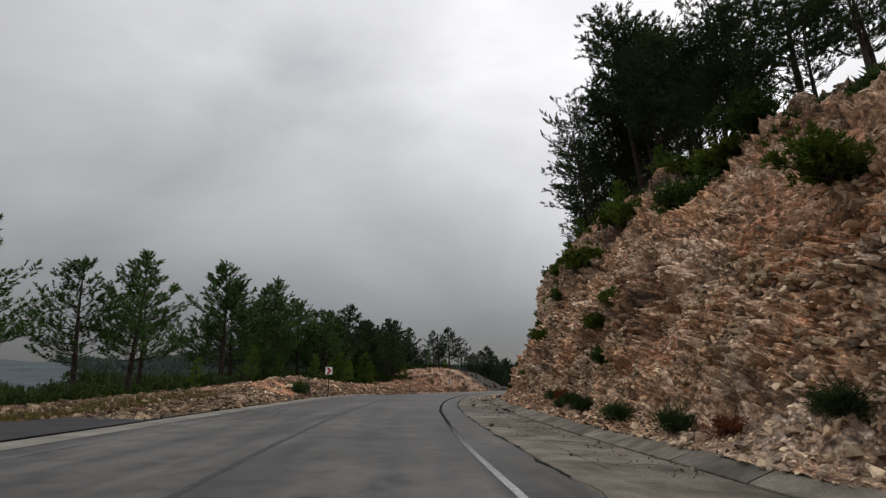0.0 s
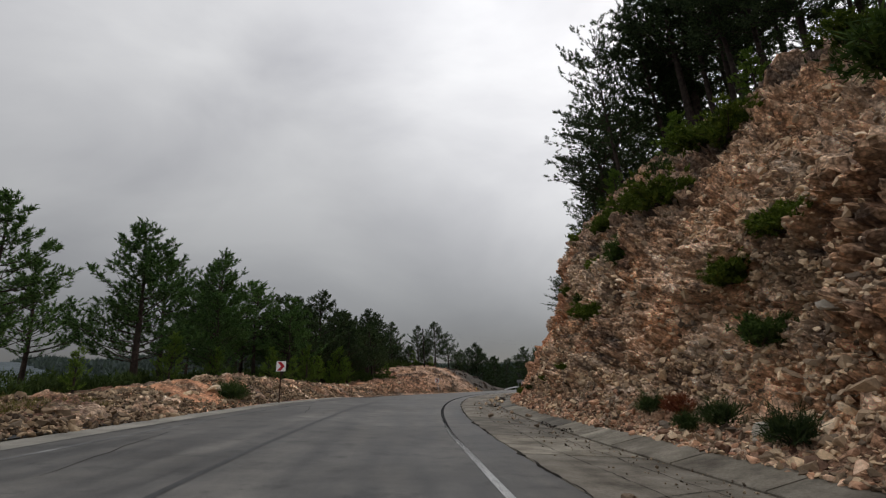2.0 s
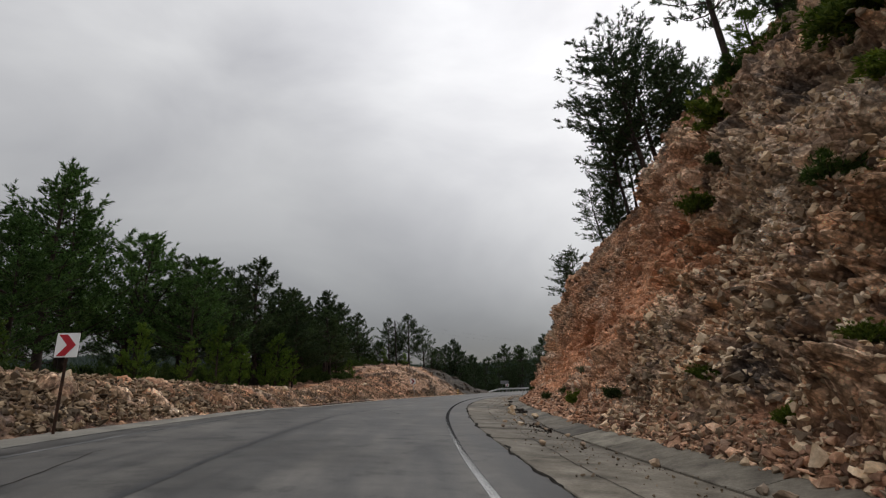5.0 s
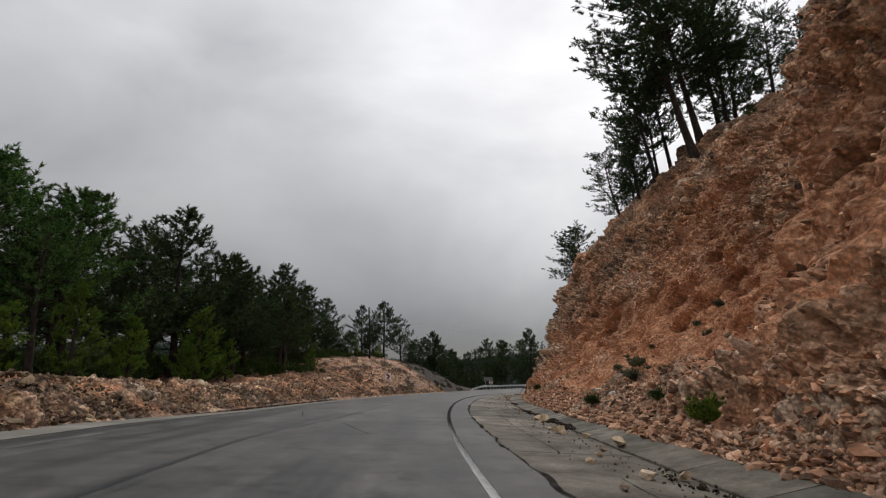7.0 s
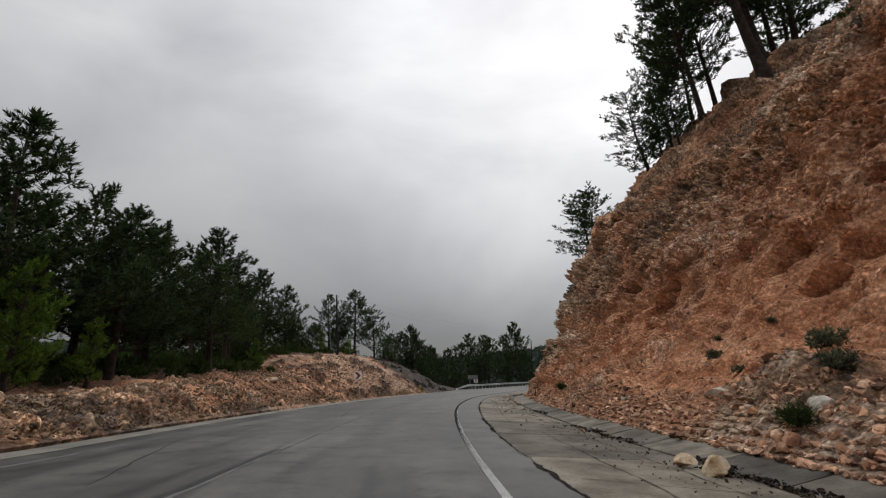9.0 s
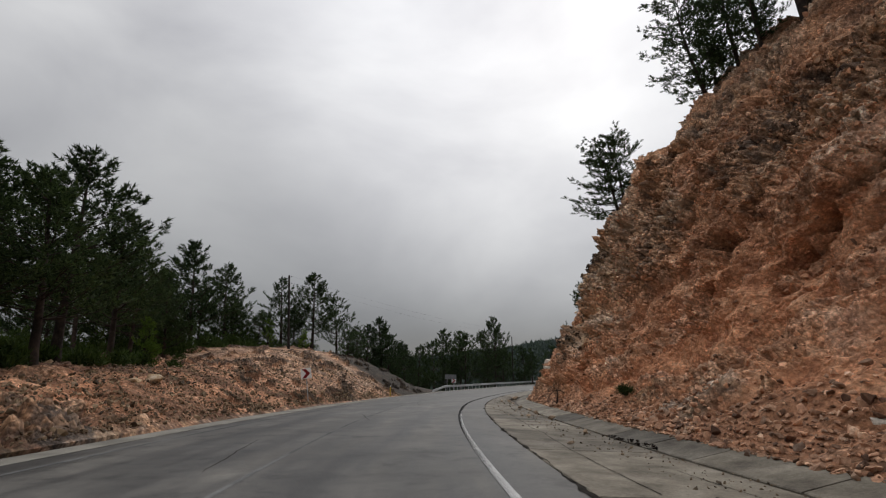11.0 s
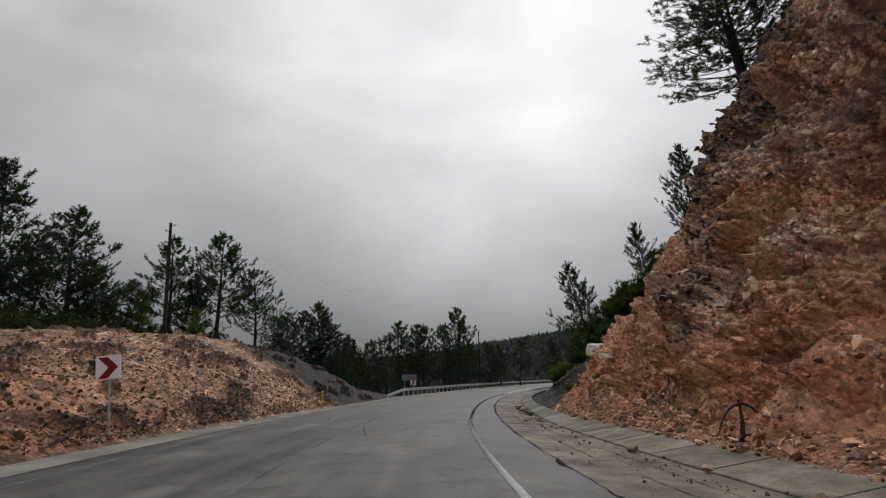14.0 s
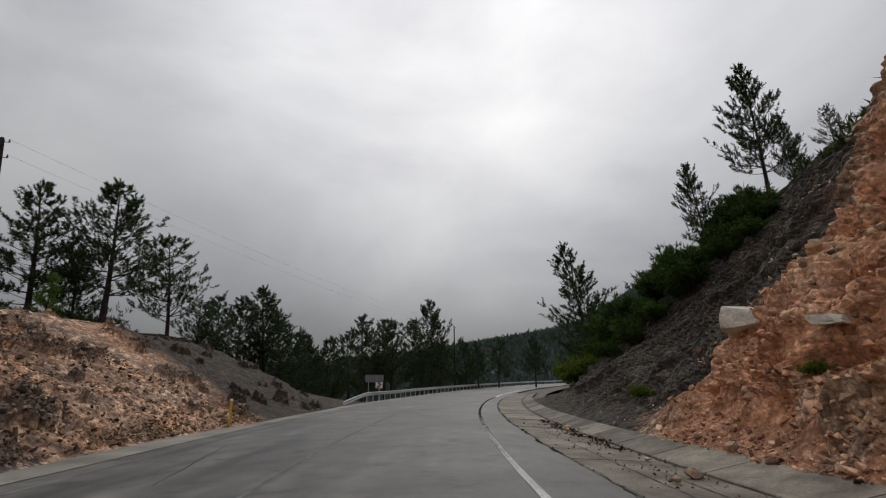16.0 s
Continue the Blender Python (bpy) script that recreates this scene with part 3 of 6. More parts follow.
disp = toe * ((big + cave) * (1 - 0.5 * shale) + (relief + ledge - 0.22) * (1 - 0.85 * shale) + 0.6 * shale * np.abs(beds) + 0.05 * shale * relief) + 0.12 * (1 - toe) * relief
P2 = flat + N.reshape(-1, 3) * disp[:, None]
tone = np.clip(tone + 0.55 * fbm(flat / 2.2, 3, 33) + 0.07 + 0.04 * region + 0.17 * cliff_c - 0.10 * smoothstep(3.2, 4.6, uf) * (1 - smoothstep(50, 60, sf)), 0, 1)
# dark band at the slope's foot is painted shade between the scree stones
hill_me = mesh_of("hillside", P2, grid_faces(*S.shape)[:, ::-1], CLIFF, False, {"tone": tone, "soil": soil, "shale": shale, "litter_shade": np.maximum(humus, 0.45 * (1 - smoothstep(0.55, 1.0, uf + 0.5 * patch)) * (1 - shale))})
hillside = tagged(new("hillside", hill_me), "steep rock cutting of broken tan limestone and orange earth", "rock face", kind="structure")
CUT_POINTS, CUT_NORMALS, CUT_S, CUT_U = P2, N.reshape(-1, 3), sf, uf
CUT_SOIL, CUT_TONE, CUT_BARE, CUT_RIB = soil, tone, bare, rib

# ---- left-hand bank and the land beyond it ----
MARGIN_D = ([-80, 80, 90, 110, 122, 300], [-8.35, -8.35, -8.76, -8.68, -8.35, -8.35])
s_bank = steps([(-80, 0, 4.0), (0, 22, 0.6), (22, 82, 0.14), (82, 130, 0.10), (130, 160, 0.8), (160, 301, 4.0)])
u_bank = np.concatenate([np.linspace(0, 1, 20)[:-1], np.linspace(1, 2, 24)[:-1], np.linspace(2, 3, 30)[:-1], np.linspace(3, 4, 34)[:-1], np.linspace(4, 5, 16)[:-1], np.linspace(5, 6, 14)])
S, U, D, P, N = lay_slope(BANK, s_bank, u_bank)
D[:, 0] = np.interp(s_bank, *MARGIN_D) + np.where(s_bank < 130, 0.25, 0.05)
P = np.stack([*plan(S, D), P[..., 2]], -1)
P[:, 0, 2] = road_z(s_bank, D[:, 0]) - 0.02
flat, sf, uf = P.reshape(-1, 3), S.ravel(), U.ravel()
N = -N.reshape(-1, 3)
N = N * np.sign(N[:, 2:] + 1e-9)
patch = fbm(flat / 3.0, 4, 103)
soil = np.clip(smoothstep(-0.05, 0.22, patch + 0.02), 0, 1)
bands = fbm(np.stack([(0.32 * sf + 0.95 * flat[:, 2]) / 0.7, (0.95 * sf - 0.32 * flat[:, 2]) / 4.5, flat[:, 0] / 6.0], -1), 4, 133)
mound = smoothstep(77, 87, sf)
lumps = fbm(np.stack([(0.32 * sf + 0.95 * flat[:, 2]) / 0.55, (0.95 * sf - 0.32 * flat[:, 2]) / 1.5, flat[:, 0] / 1.5], -1), 4, 153)
for os_, ou, rs_, ru in ((108.6, 1.2, 2.0, 0.5), (103.5, 0.35, 1.6, 0.3), (111.5, 2.7, 1.6, 0.4), (98, 3.2, 1.5, 0.35), (105, 1.6, 0.8, 0.3)):
    lumps = lumps + 0.26 * smoothstep(1.2, 0.3, np.hypot((sf - os_) / rs_, (uf - ou) / ru))
outcrop = smoothstep(0.30, 0.38, lumps)
loose = soil * (1 - mound) + mound * (1 - outcrop) * 0.9
sandy = smoothstep(94, 106, sf + 6 * patch)
soil = soil * (1 - mound) + mound * (1 - outcrop) * (0.8 - 0.62 * sandy + 0.3 * np.clip(patch, -0.5, 0.5))
relief, tone = rock_relief(flat, loose)
tone = (tone + 0.02 * mound) * (1 - mound * outcrop) + mound * outcrop * (0.06 + 0.5 * tone)
berm = smoothstep(0.0, 0.5, uf) * smoothstep(22, 30, sf) * (1 - smoothstep(128, 136, sf))
near = 1 - smoothstep(2.6, 3.6, uf) * 0.7 * (1 - smoothstep(84, 92, sf))
shale = smoothstep(116.5, 119, sf + 1.5 * fbm(flat / 1.5, 3, 9) - 0.5 * np.clip(uf - 1.5, 0, 3))
disp = berm * near * (0.7 * relief * (1 - 0.7 * shale) * (1 - 0.35 * mound) + 0.3 * mound * outcrop + (0.34 - 0.09 * mound) * fbm(flat / 2.0, 3, 111) * smoothstep(0.0, 1.0, uf))
floor_mask = smoothstep(2.6, 3.4, uf + 0.4 * patch) * (1 - smoothstep(84, 92, sf)) + smoothstep(4.6, 5.4, uf) * smoothstep(84, 92, sf)
BANK_POINTS = flat + np.array([0, 0, 1.0]) * disp[:, None] * 0.7 + N * disp[:, None] * 0.4
BANK_S, BANK_U, BANK_N, BANK_OUT = sf, uf, N, outcrop * mound
bank_me = mesh_of("bank", BANK_POINTS, grid_faces(*S.shape), CLIFF, False, {"tone": np.clip(tone - 0.13 + (0.06 * smoothstep(0.2, 0.9, uf) - 0.05) * mound * (1 - outcrop) + 0.5 * bands * (1 - 0.85 * mound), 0, 1), "soil": np.clip(soil * smoothstep(0.0, 0.5 - 0.35 * mound, uf), 0, 1), "shale": shale, "litter_shade": np.clip(floor_mask + 0.6 * smoothstep(-0.1, 0.25, fbm(flat / 1.4, 4, 143)) * (1 - 0.8 * mound) + 0.8 * mound * (1 - sandy) * (1 - outcrop) * smoothstep(-0.15, 0.2, fbm(flat / 1.1, 4, 173)) + (1 - smoothstep(22, 30, sf)) * smoothstep(0.4, 1.2, uf), 0, 1)})
bank = tagged(new("bank", bank_me), "low rubble bank of tan stone and red earth beside the road", "embankment", kind="structure")

# ---- far land ----
def ring_land():
    r = np.concatenate([[0.0], np.geomspace(40, 4200, 46)])
    a = np.linspace(0, 2 * np.pi, 181)
    R, A = np.meshgrid(r, a, indexing="ij")
    X, Y = 20 + R * np.sin(A), 90 + R * np.cos(A)
    p = np.stack([X, Y, 0 * X], -1).reshape(-1, 3)
    az = np.degrees(np.arctan2(X - 20, Y - 90))
    ridge = np.interp(az, [-180, -60, -35, -24, -10, 0, 15, 25, 33, 41, 50, 65, 90, 180], [20, 25, 36, 52, 40, 38, 46, 62, 76, 90, 135, 165, 110, 20])
    z = -22 + smoothstep(150, 620, R) * ridge * (1 - 0.3 * smoothstep(700, 3000, R))
    z = z + smoothstep(120, 500, R) * (12 * fbm(p / 140, 4, 201).reshape(R.shape)) + smoothstep(200, 400, R) * 3.0 * value_noise(p / 9.0, 7).reshape(R.shape)
    p[:, 2] = z.ravel()
    return p, grid_faces(*R.shape)


p, f = ring_land()
ground = tagged(new("ground", mesh_of("ground", p, f[:, ::-1], FOREST, True)), "pine-covered hills, blue-grey haze painted into their colour", "hills", kind="structure")


def tufts(points, dirs, rs, count, length, width, up=0.35):
    """Bunches of narrow blades, one bunch at each point, spreading about its direction."""
    n = len(points)
    p = np.repeat(points, count, axis=0)
    d = np.repeat(dirs, count, axis=0) * 0.75 + rs.normal(0, 0.62, (n * count, 3)) + np.array([0, 0, up])
    d /= np.linalg.norm(d, axis=1)[:, None] + 1e-9
    side = np.cross(d, rs.normal(0, 1, (n * count, 3)))
    side /= np.linalg.norm(side, axis=1)[:, None] + 1e-9
    ln = length * rs.uniform(0.6, 1.25, (n * count, 1))
    base = p + rs.normal(0, length * 0.22, p.shape)
    v = np.stack([base - side * width * 0.5, base + side * width * 0.5, base + d * ln], 1).reshape(-1, 3)
    return v, np.arange(len(v)).reshape(-1, 3)


def far_forest():
    """Tree-sized tufts that break the outline of the far hills."""
    rs = np.random.RandomState(8)
    az, r = np.radians(rs.uniform(-40, 75, 16000)), rs.uniform(170, 760, 16000)
    pos = p[: 47 * 181].reshape(47, 181, 3)
    rr = np.concatenate([[0.0], np.geomspace(40, 4200, 46)])
    i = np.clip(np.searchsorted(rr, r) - 1, 0, 45)
    j = (np.degrees(az) % 360 / 2).astype(int)
    a, b = (np.degrees(az) % 360 / 2) - j, (r - rr[i]) / (rr[i + 1] - rr[i])
    z = (pos[i, j, 2] * (1 - a) + pos[i, j + 1, 2] * a) * (1 - b) + (pos[i + 1, j, 2] * (1 - a) + pos[i + 1, j + 1, 2] * a) * b
    q = np.stack([20 + r * np.sin(az), 90 + r * np.cos(az), z + 1.0], -1)
    return tufts(q, np.tile([0, 0, 0.7], (len(q), 1)), rs, 7, 5.5, 3.2, 0.5)


# same painted haze tint for the tree crowns on the hills
FOREST_LEAF = make_leaf("hazed_far_crowns", (0.034, 0.045, 0.051), (0.074, 0.092, 0.100))
v, f = far_forest()
tagged(new("far_forest", mesh_of("far_forest", v, f, FOREST_LEAF)), "far pine woods, haze painted into the crown colour", "woods", kind="stuff")


# ---- carriageway ----
def strip(s0, s1, d0, d1, step=1.0, cols=2, lift=0.0, wobble=0.0, seed=0):
    s = np.arange(s0, s1 + step * 0.5, step)
    u = np.linspace(0, 1, cols)
    wa = wobble * fbm(np.stack([s / 2.5, s * 0, s * 0 + seed], -1), 3, 300 + seed)
    d0 = np.interp(s, *d0) if isinstance(d0, tuple) else np.full(len(s), float(d0))
    d1 = np.interp(s, *d1) if isinstance(d1, tuple) else np.full(len(s), float(d1))
    S, Uu = np.meshgrid(s, u, indexing="ij")
    Dd = (d0 + wa)[:, None] * (1 - Uu) + (d1 + wa)[:, None] * Uu
    X, Y = plan(S, Dd)
    return np.stack([X, Y, road_z(S, Dd) + lift], -1).reshape(-1, 3), grid_faces(len(s), cols)[:, ::-1]


EDGE_R = ([-80, 8, 21, 30, 46, 57, 65, 80, 98, 110, 300], [2.65, 2.62, 2.35, 2.2, 2.1, 2.12, 2.15, 2.45, 2.67, 2.85, 3.0])
p, f = strip(-80, 300, -7.35, EDGE_R, 1.0, 26)
r_s = np.repeat(np.arange(-80, 300.5, 1.0), 26)
r_d = np.tile(np.linspace(-7.35, 2.4, 26), 381)
road = tagged(new("road", mesh_of("road", p, f, ASPHALT, True, {"along": r_s, "across": r_d})), "worn grey wet asphalt carriageway bending right", "road", kind="structure")


def ribbon(name, s0, s1, d, width, mat, parent, lift, label="", wobble=0.0, seed=0, step=0.5):
    a = (d[0], [v - width / 2 for v in d[1]]) if isinstance(d, tuple) else d - width / 2
    b = (d[0], [v + width / 2 for v in d[1]]) if isinstance(d, tuple) else d + width / 2
    p, f = strip(s0, s1, a, b, step, 2, lift, wobble, seed)
    return child(name, mesh_of(name, p, f, mat), parent, label)


WHITE = two_tone("worn_white_paint", (0.58, 0.58, 0.57), (0.76, 0.76, 0.75), (0.82, 0.82, 0.80), 1.2, 30.0, 1.0, 0.003, 0.0)
FADED = two_tone("faded_white_paint", (0.10, 0.10, 0.10), (0.16, 0.16, 0.158), (0.25, 0.25, 0.245), 0.8, 30.0, 1.0, 0.003, 0.0)
LINE_D = ([-80, 7, 11, 21, 26, 37, 50, 58, 66, 80, 92, 100, 107, 114, 300], [1.57, 1.57, 1.47, 1.34, 1.2, 1.12, 1.12, 1.18, 1.24, 1.29, 1.4, 1.5, 1.68, 1.78, 1.85])
edge = ribbon("edge_line", -20, 200, LINE_D, 0.13, WHITE, road, 0.006, "white edge line, dark cross ribs added to dim it afar")
# added upright dark ribs: they hide the white paint at low viewing angles
rib_s = np.arange(2.0, 150.0, 0.05)
rib_d = np.interp(rib_s, *LINE_D)
V = []
for ds, dd, dz in ((-0.003, -0.07, 0.0), (-0.003, 0.07, 0.0), (0.003, 0.07, 0.0), (0.003, -0.07, 0.0), (-0.002, -0.07, 0.0093), (-0.002, 0.07, 0.0093), (0.002, 0.07, 0.0093), (0.002, -0.07, 0.0093)):
    x, y = plan(rib_s + ds, rib_d + dd)
    V.append(np.stack([x, y, road_z(rib_s, rib_d) + dz * np.interp(rib_s, [60, 90], [1.0, 0.9])], -1))
V = np.stack(V, 1).reshape(-1, 3)
F = np.array([(0, 1, 5, 4), (1, 2, 6, 5), (2, 3, 7, 6), (3, 0, 4, 7), (4, 5, 6, 7)])
child("rib", mesh_of("rib", V, (F[None] + 8 * np.arange(len(rib_s))[:, None, None]).reshape(-1, 4), TAR), edge, "dark ribs added to hide the paint at low angles")
ribbon("tar_seam", -20, 62, ([-20, 6, 22, 40, 50, 58, 70, 300], [-2.5, -2.6, -3.0, -3.45, -3.5, -2.9, -2.7, -2.8]), 0.13, TAR, road, 0.005, "dark tar seam", 0.05, 5)
ribbon("centre_line", 50, 130, ([50, 58, 70, 300], [-3.4, -2.78, -2.55, -2.7]), 0.09, FADED, road, 0.004, "faded centre line", 0.02, 8)
ribbon("edge_line", -20, 130, -6.55, 0.12, FADED, road, 0.005, "faded white edge line", 0.02, 9)

# ragged crumbling edge: width and line both change every few centimetres
q = np.arange(-20, 150, 0.09)
line = np.stack([q, q * 0, q * 0], -1)
mid = np.interp(q, *EDGE_R) + 0.02 + 0.10 * fbm(line / 0.9, 3, 312) + 0.05 * fbm(line / 0.22, 2, 322)
wide = np.clip(0.016 + 0.13 * fbm(line / 0.7, 4, 332), 0.007, 0.065)
V = np.stack([np.stack([*plan(q, mid - wide), road_z(q, mid) + 0.006], -1), np.stack([*plan(q, mid + wide * 0.8), road_z(q, mid) + 0.006], -1)], 1).reshape(-1, 3)
child("edge_crack", mesh_of("edge_crack", V, grid_faces(len(q), 2)[:, ::-1], CRUMB), road, "dark crumbling edge of the asphalt")
crack_rs = np.random.RandomState(21)
for s0, d0, ang, ln in ((13.2, 0.2, 88, 1.9), (27, -0.5, 80, 1.6), (33, -4.6, 12, 5.0), (41, 0.4, 85, 1.2), (52, -1.0, 20, 4.0), (58, -4.2, 15, 6.0), (66, 0.1, 82, 1.5), (72, -3.4, 8, 5.0), (83, -2.1, 14, 4.0), (88, 0.3, 86, 1.3), (96, -1.5, 10, 5.0), (103, -4.4, 12, 6.0), (19, -5.0, 10, 6.0), (107, 0.2, 80, 1.6)):
    q = np.linspace(0, 1, 14)
    cs = s0 + q * ln * math.cos(radians(ang)) + crack_rs.normal(0, 0.012, 14)
    cd = d0 - q * ln * math.sin(radians(ang)) + crack_rs.normal(0, 0.02, 14)
    wd = 0.008 * np.sin(np.pi * np.clip(q, 0.03, 0.97)) + 0.004
    ox, oy = math.sin(radians(ang)), math.cos(radians(ang))
    a = np.stack([*plan(cs + ox * wd, cd + oy * wd), road_z(cs, cd) + 0.005], -1)
    b = np.stack([*plan(cs - ox * wd, cd - oy * wd), road_z(cs, cd) + 0.005], -1)
    child("crack", mesh_of("crack", np.stack([a, b], 1).reshape(-1, 3), grid_faces(14, 2), CRUMB), road)

# pale concrete strip along the outer edge
p, f = strip(-80, 300, MARGIN_D, -7.3, 1.0, 3, 0.012)
MARGIN = two_tone("pale_margin_concrete", (0.135, 0.127, 0.111), (0.22, 0.206, 0.178), (0.30, 0.28, 0.243), 0.6, 30.0, 0.85, 0.006)
margin = tagged(new("pavement_margin", mesh_of("pavement_margin", p, f, MARGIN)), "pale concrete strip along the road's outer edge", "road edge", kind="structure")
# older dark asphalt of the lay-by
p, f = strip(-40, 27, ([-40, 10, 27], [-13.6, -13.0, -8.3]), -8.2, 1.0, 6, 0.05)
layby = tagged(new("pavement_layby", mesh_of("pavement_layby", p, f, two_tone("old_dark_asphalt", (0.022, 0.022, 0.023), (0.036, 0.036, 0.037), (0.055, 0.054, 0.052), 1.0, 30.0, 0.8, 0.01))), "old dark asphalt strip outside the road", "lay-by", kind="structure")

# base under the slabs
p, f = strip(-80, 300, EDGE_R, 6.9, 1.0, 6, -0.115)
bed = tagged(new("pavement_bed", mesh_of("pavement_bed", p, f, MUD)), "dark muddy bed under the concrete shoulder", "ground", kind="structure")


def slab(s0, s1, d0, d1, z0, z1, thick, name, mat, parent, jag=0.0, rng=random):
    """A cast slab between two joints, with chamfered edges; z0, z1 at its inner and outer side."""
    n = 5
    ring = []
    for q in range(n):
        t = q / (n - 1)
        s = s0 + (s1 - s0) * t
        a = np.interp(s, *d0) if isinstance(d0, tuple) else d0
        b = np.interp(s, *d1) if isinstance(d1, tuple) else d1
        ring.append((s, a + (jag * (rng.random() - 0.5)), b))
    tilt = (rng.random() - 0.5) * 0.02
    verts, faces = [], []
    c = 0.018
    for q, (s, a, b) in enumerate(ring):
        base = float(road_z(np.array(s), np.array(3.0)))
        row = [(a, z0 - thick), (a, z0 - c), (a + c, z0), (b - c, z1), (b, z1 - c), (b, z1 - thick)]
        for d, z in row:
            x, y = plan(np.array(s), np.array(d))
            verts.append((float(x), float(y), z + base + tilt * (q / (n - 1) - 0.5)))
    for q in range(n - 1):
        for k in range(5):
            i = q * 6 + k
            faces.append((i, i + 6, i + 7, i + 1))
    for i0, flip in ((0, False), ((n - 1) * 6, True)):
        for quad in ((0, 1, 2, 3), (0, 3, 4, 5)):
            face = tuple(i0 + v for v in quad)
            faces.append(face[::-1] if flip else face)
    return child(name, mesh_of(name, verts, faces, mat), parent)


shoulder = tagged(new("pavement_shoulder"), "stained concrete shoulder slabs with dirty joints", "road shoulder", kind="structure")
kerb = tagged(new("kerb"), "sloping concrete gutter slabs at the foot of the rock", "gutter kerb", kind="structure")
GUT = ([-80, 9, 16, 25, 33, 46, 50, 60, 80, 90, 100, 112, 300], [5.45, 5.45, 5.25, 5.0, 4.85, 4.65, 4.9, 5.4, 5.3, 5.05, 4.7, 4.75, 5.0])
TOPK = ([-80, 18, 25, 33, 46, 52, 60, 92, 100, 106, 300], [6.1, 6.1, 5.95, 5.8, 5.75, 6.0, 6.4, 6.35, 5.95, 5.7, 5.8])
rng = random.Random(4)
s = -10.0
while s < 160:
    ln = rng.uniform(3.2, 4.8)
    mid = (EDGE_R[0], [v + 0.03 for v in EDGE_R[1]])
    gin = (GUT[0], [v - 0.10 for v in GUT[1]])
    slab(s, s + ln - 0.025, mid, gin, 0.0, -0.07, 0.14, "slab", CONCRETE, shoulder, 0.08, rng)
    s += ln
s = -10.0
while s < 160:
    ln = rng.uniform(2.2, 3.0)
    gout = (GUT[0], [v + 0.07 for v in GUT[1]])
    slab(s, s + ln - 0.04, gout, TOPK, -0.072, 0.14, 0.12, "slab", KERB, kerb, 0.03, rng)
    s += ln


# ---- vegetation ----
def along(x, y):
    """Place along and across the road for a point of the plan."""
    i = int(np.argmin((LINE_X - x) ** 2 + (LINE_Y - y) ** 2))
    return float(LINE_S[i]), float((x - LINE_X[i]) * np.cos(LINE_H[i]) + (y - LINE_Y[i]) * np.sin(LINE_H[i]))


def ground_at(s, d):
    if d > 6.6:
        return slope_height(CUT, s, d)
    if d < -8:
        return slope_height(BANK, s, d)
    return float(road_z(np.array(float(s)), np.array(float(d))))


def tube(path, radii, sides):
    """Verts and quads of a tapered tube along a path."""
    path = np.asarray(path, float)
    t = np.gradient(path, axis=0)
    t /= np.linalg.norm(t, axis=1)[:, None] + 1e-9
    ref = np.where(np.abs(t[:, 2:]) > 0.9, np.array([[1.0, 0, 0]]), np.array([[0, 0, 1.0]]))
    u = np.cross(t, ref)
    u /= np.linalg.norm(u, axis=1)[:, None] + 1e-9
    v = np.cross(t, u)
    a = np.linspace(0, 2 * np.pi, sides, endpoint=False)
    ring = path[:, None] + np.asarray(radii)[:, None, None] * (np.cos(a)[None, :, None] * u[:, None] + np.sin(a)[None, :, None] * v[:, None])
    i = np.arange(len(path) * sides).reshape(len(path), sides)
    j = np.roll(i, -1, axis=1)
    f = np.stack([i[:-1], j[:-1], j[1:], i[1:]], -1).reshape(-1, 4)
    return ring.reshape(-1, 3), f


def gather(pieces):
    vs, fs, n = [], [], 0
    for v, f in pieces:
        vs.append(v)
        fs.append(np.asarray(f) + n)
        n += len(v)
    return np.concatenate(vs), np.concatenate(fs)


def shoots(roots, axes, lengths, rs, count, length, width):
    """Upswept shoots, each set round with short needles like a bottle brush."""
    n = len(roots)
    ax = np.repeat(axes, count, axis=0)
    t = rs.uniform(0.0, 1.0, (n * count, 1))
    base = np.repeat(roots, count, axis=0) + ax * t * np.repeat(lengths, count)[:, None]
    out = np.cross(ax, rs.normal(0, 1, (n * count, 3)))
    out /= np.linalg.norm(out, axis=1)[:, None] + 1e-9
    d = out * (1.05 - 0.6 * t) + ax * (0.35 + 0.6 * t)
    d /= np.linalg.norm(d, axis=1)[:, None] + 1e-9
    side = np.cross(d, rs.normal(0, 1, (n * count, 3)))
    side /= np.linalg.norm(side, axis=1)[:, None] + 1e-9
    ln = length * rs.uniform(0.7, 1.2, (n * count, 1))
    v = np.stack([base - side * width * 0.5, base + side * width * 0.5, base + d * ln], 1).reshape(-1, 3)
    return v, np.arange(len(v)).reshape(-1, 3)


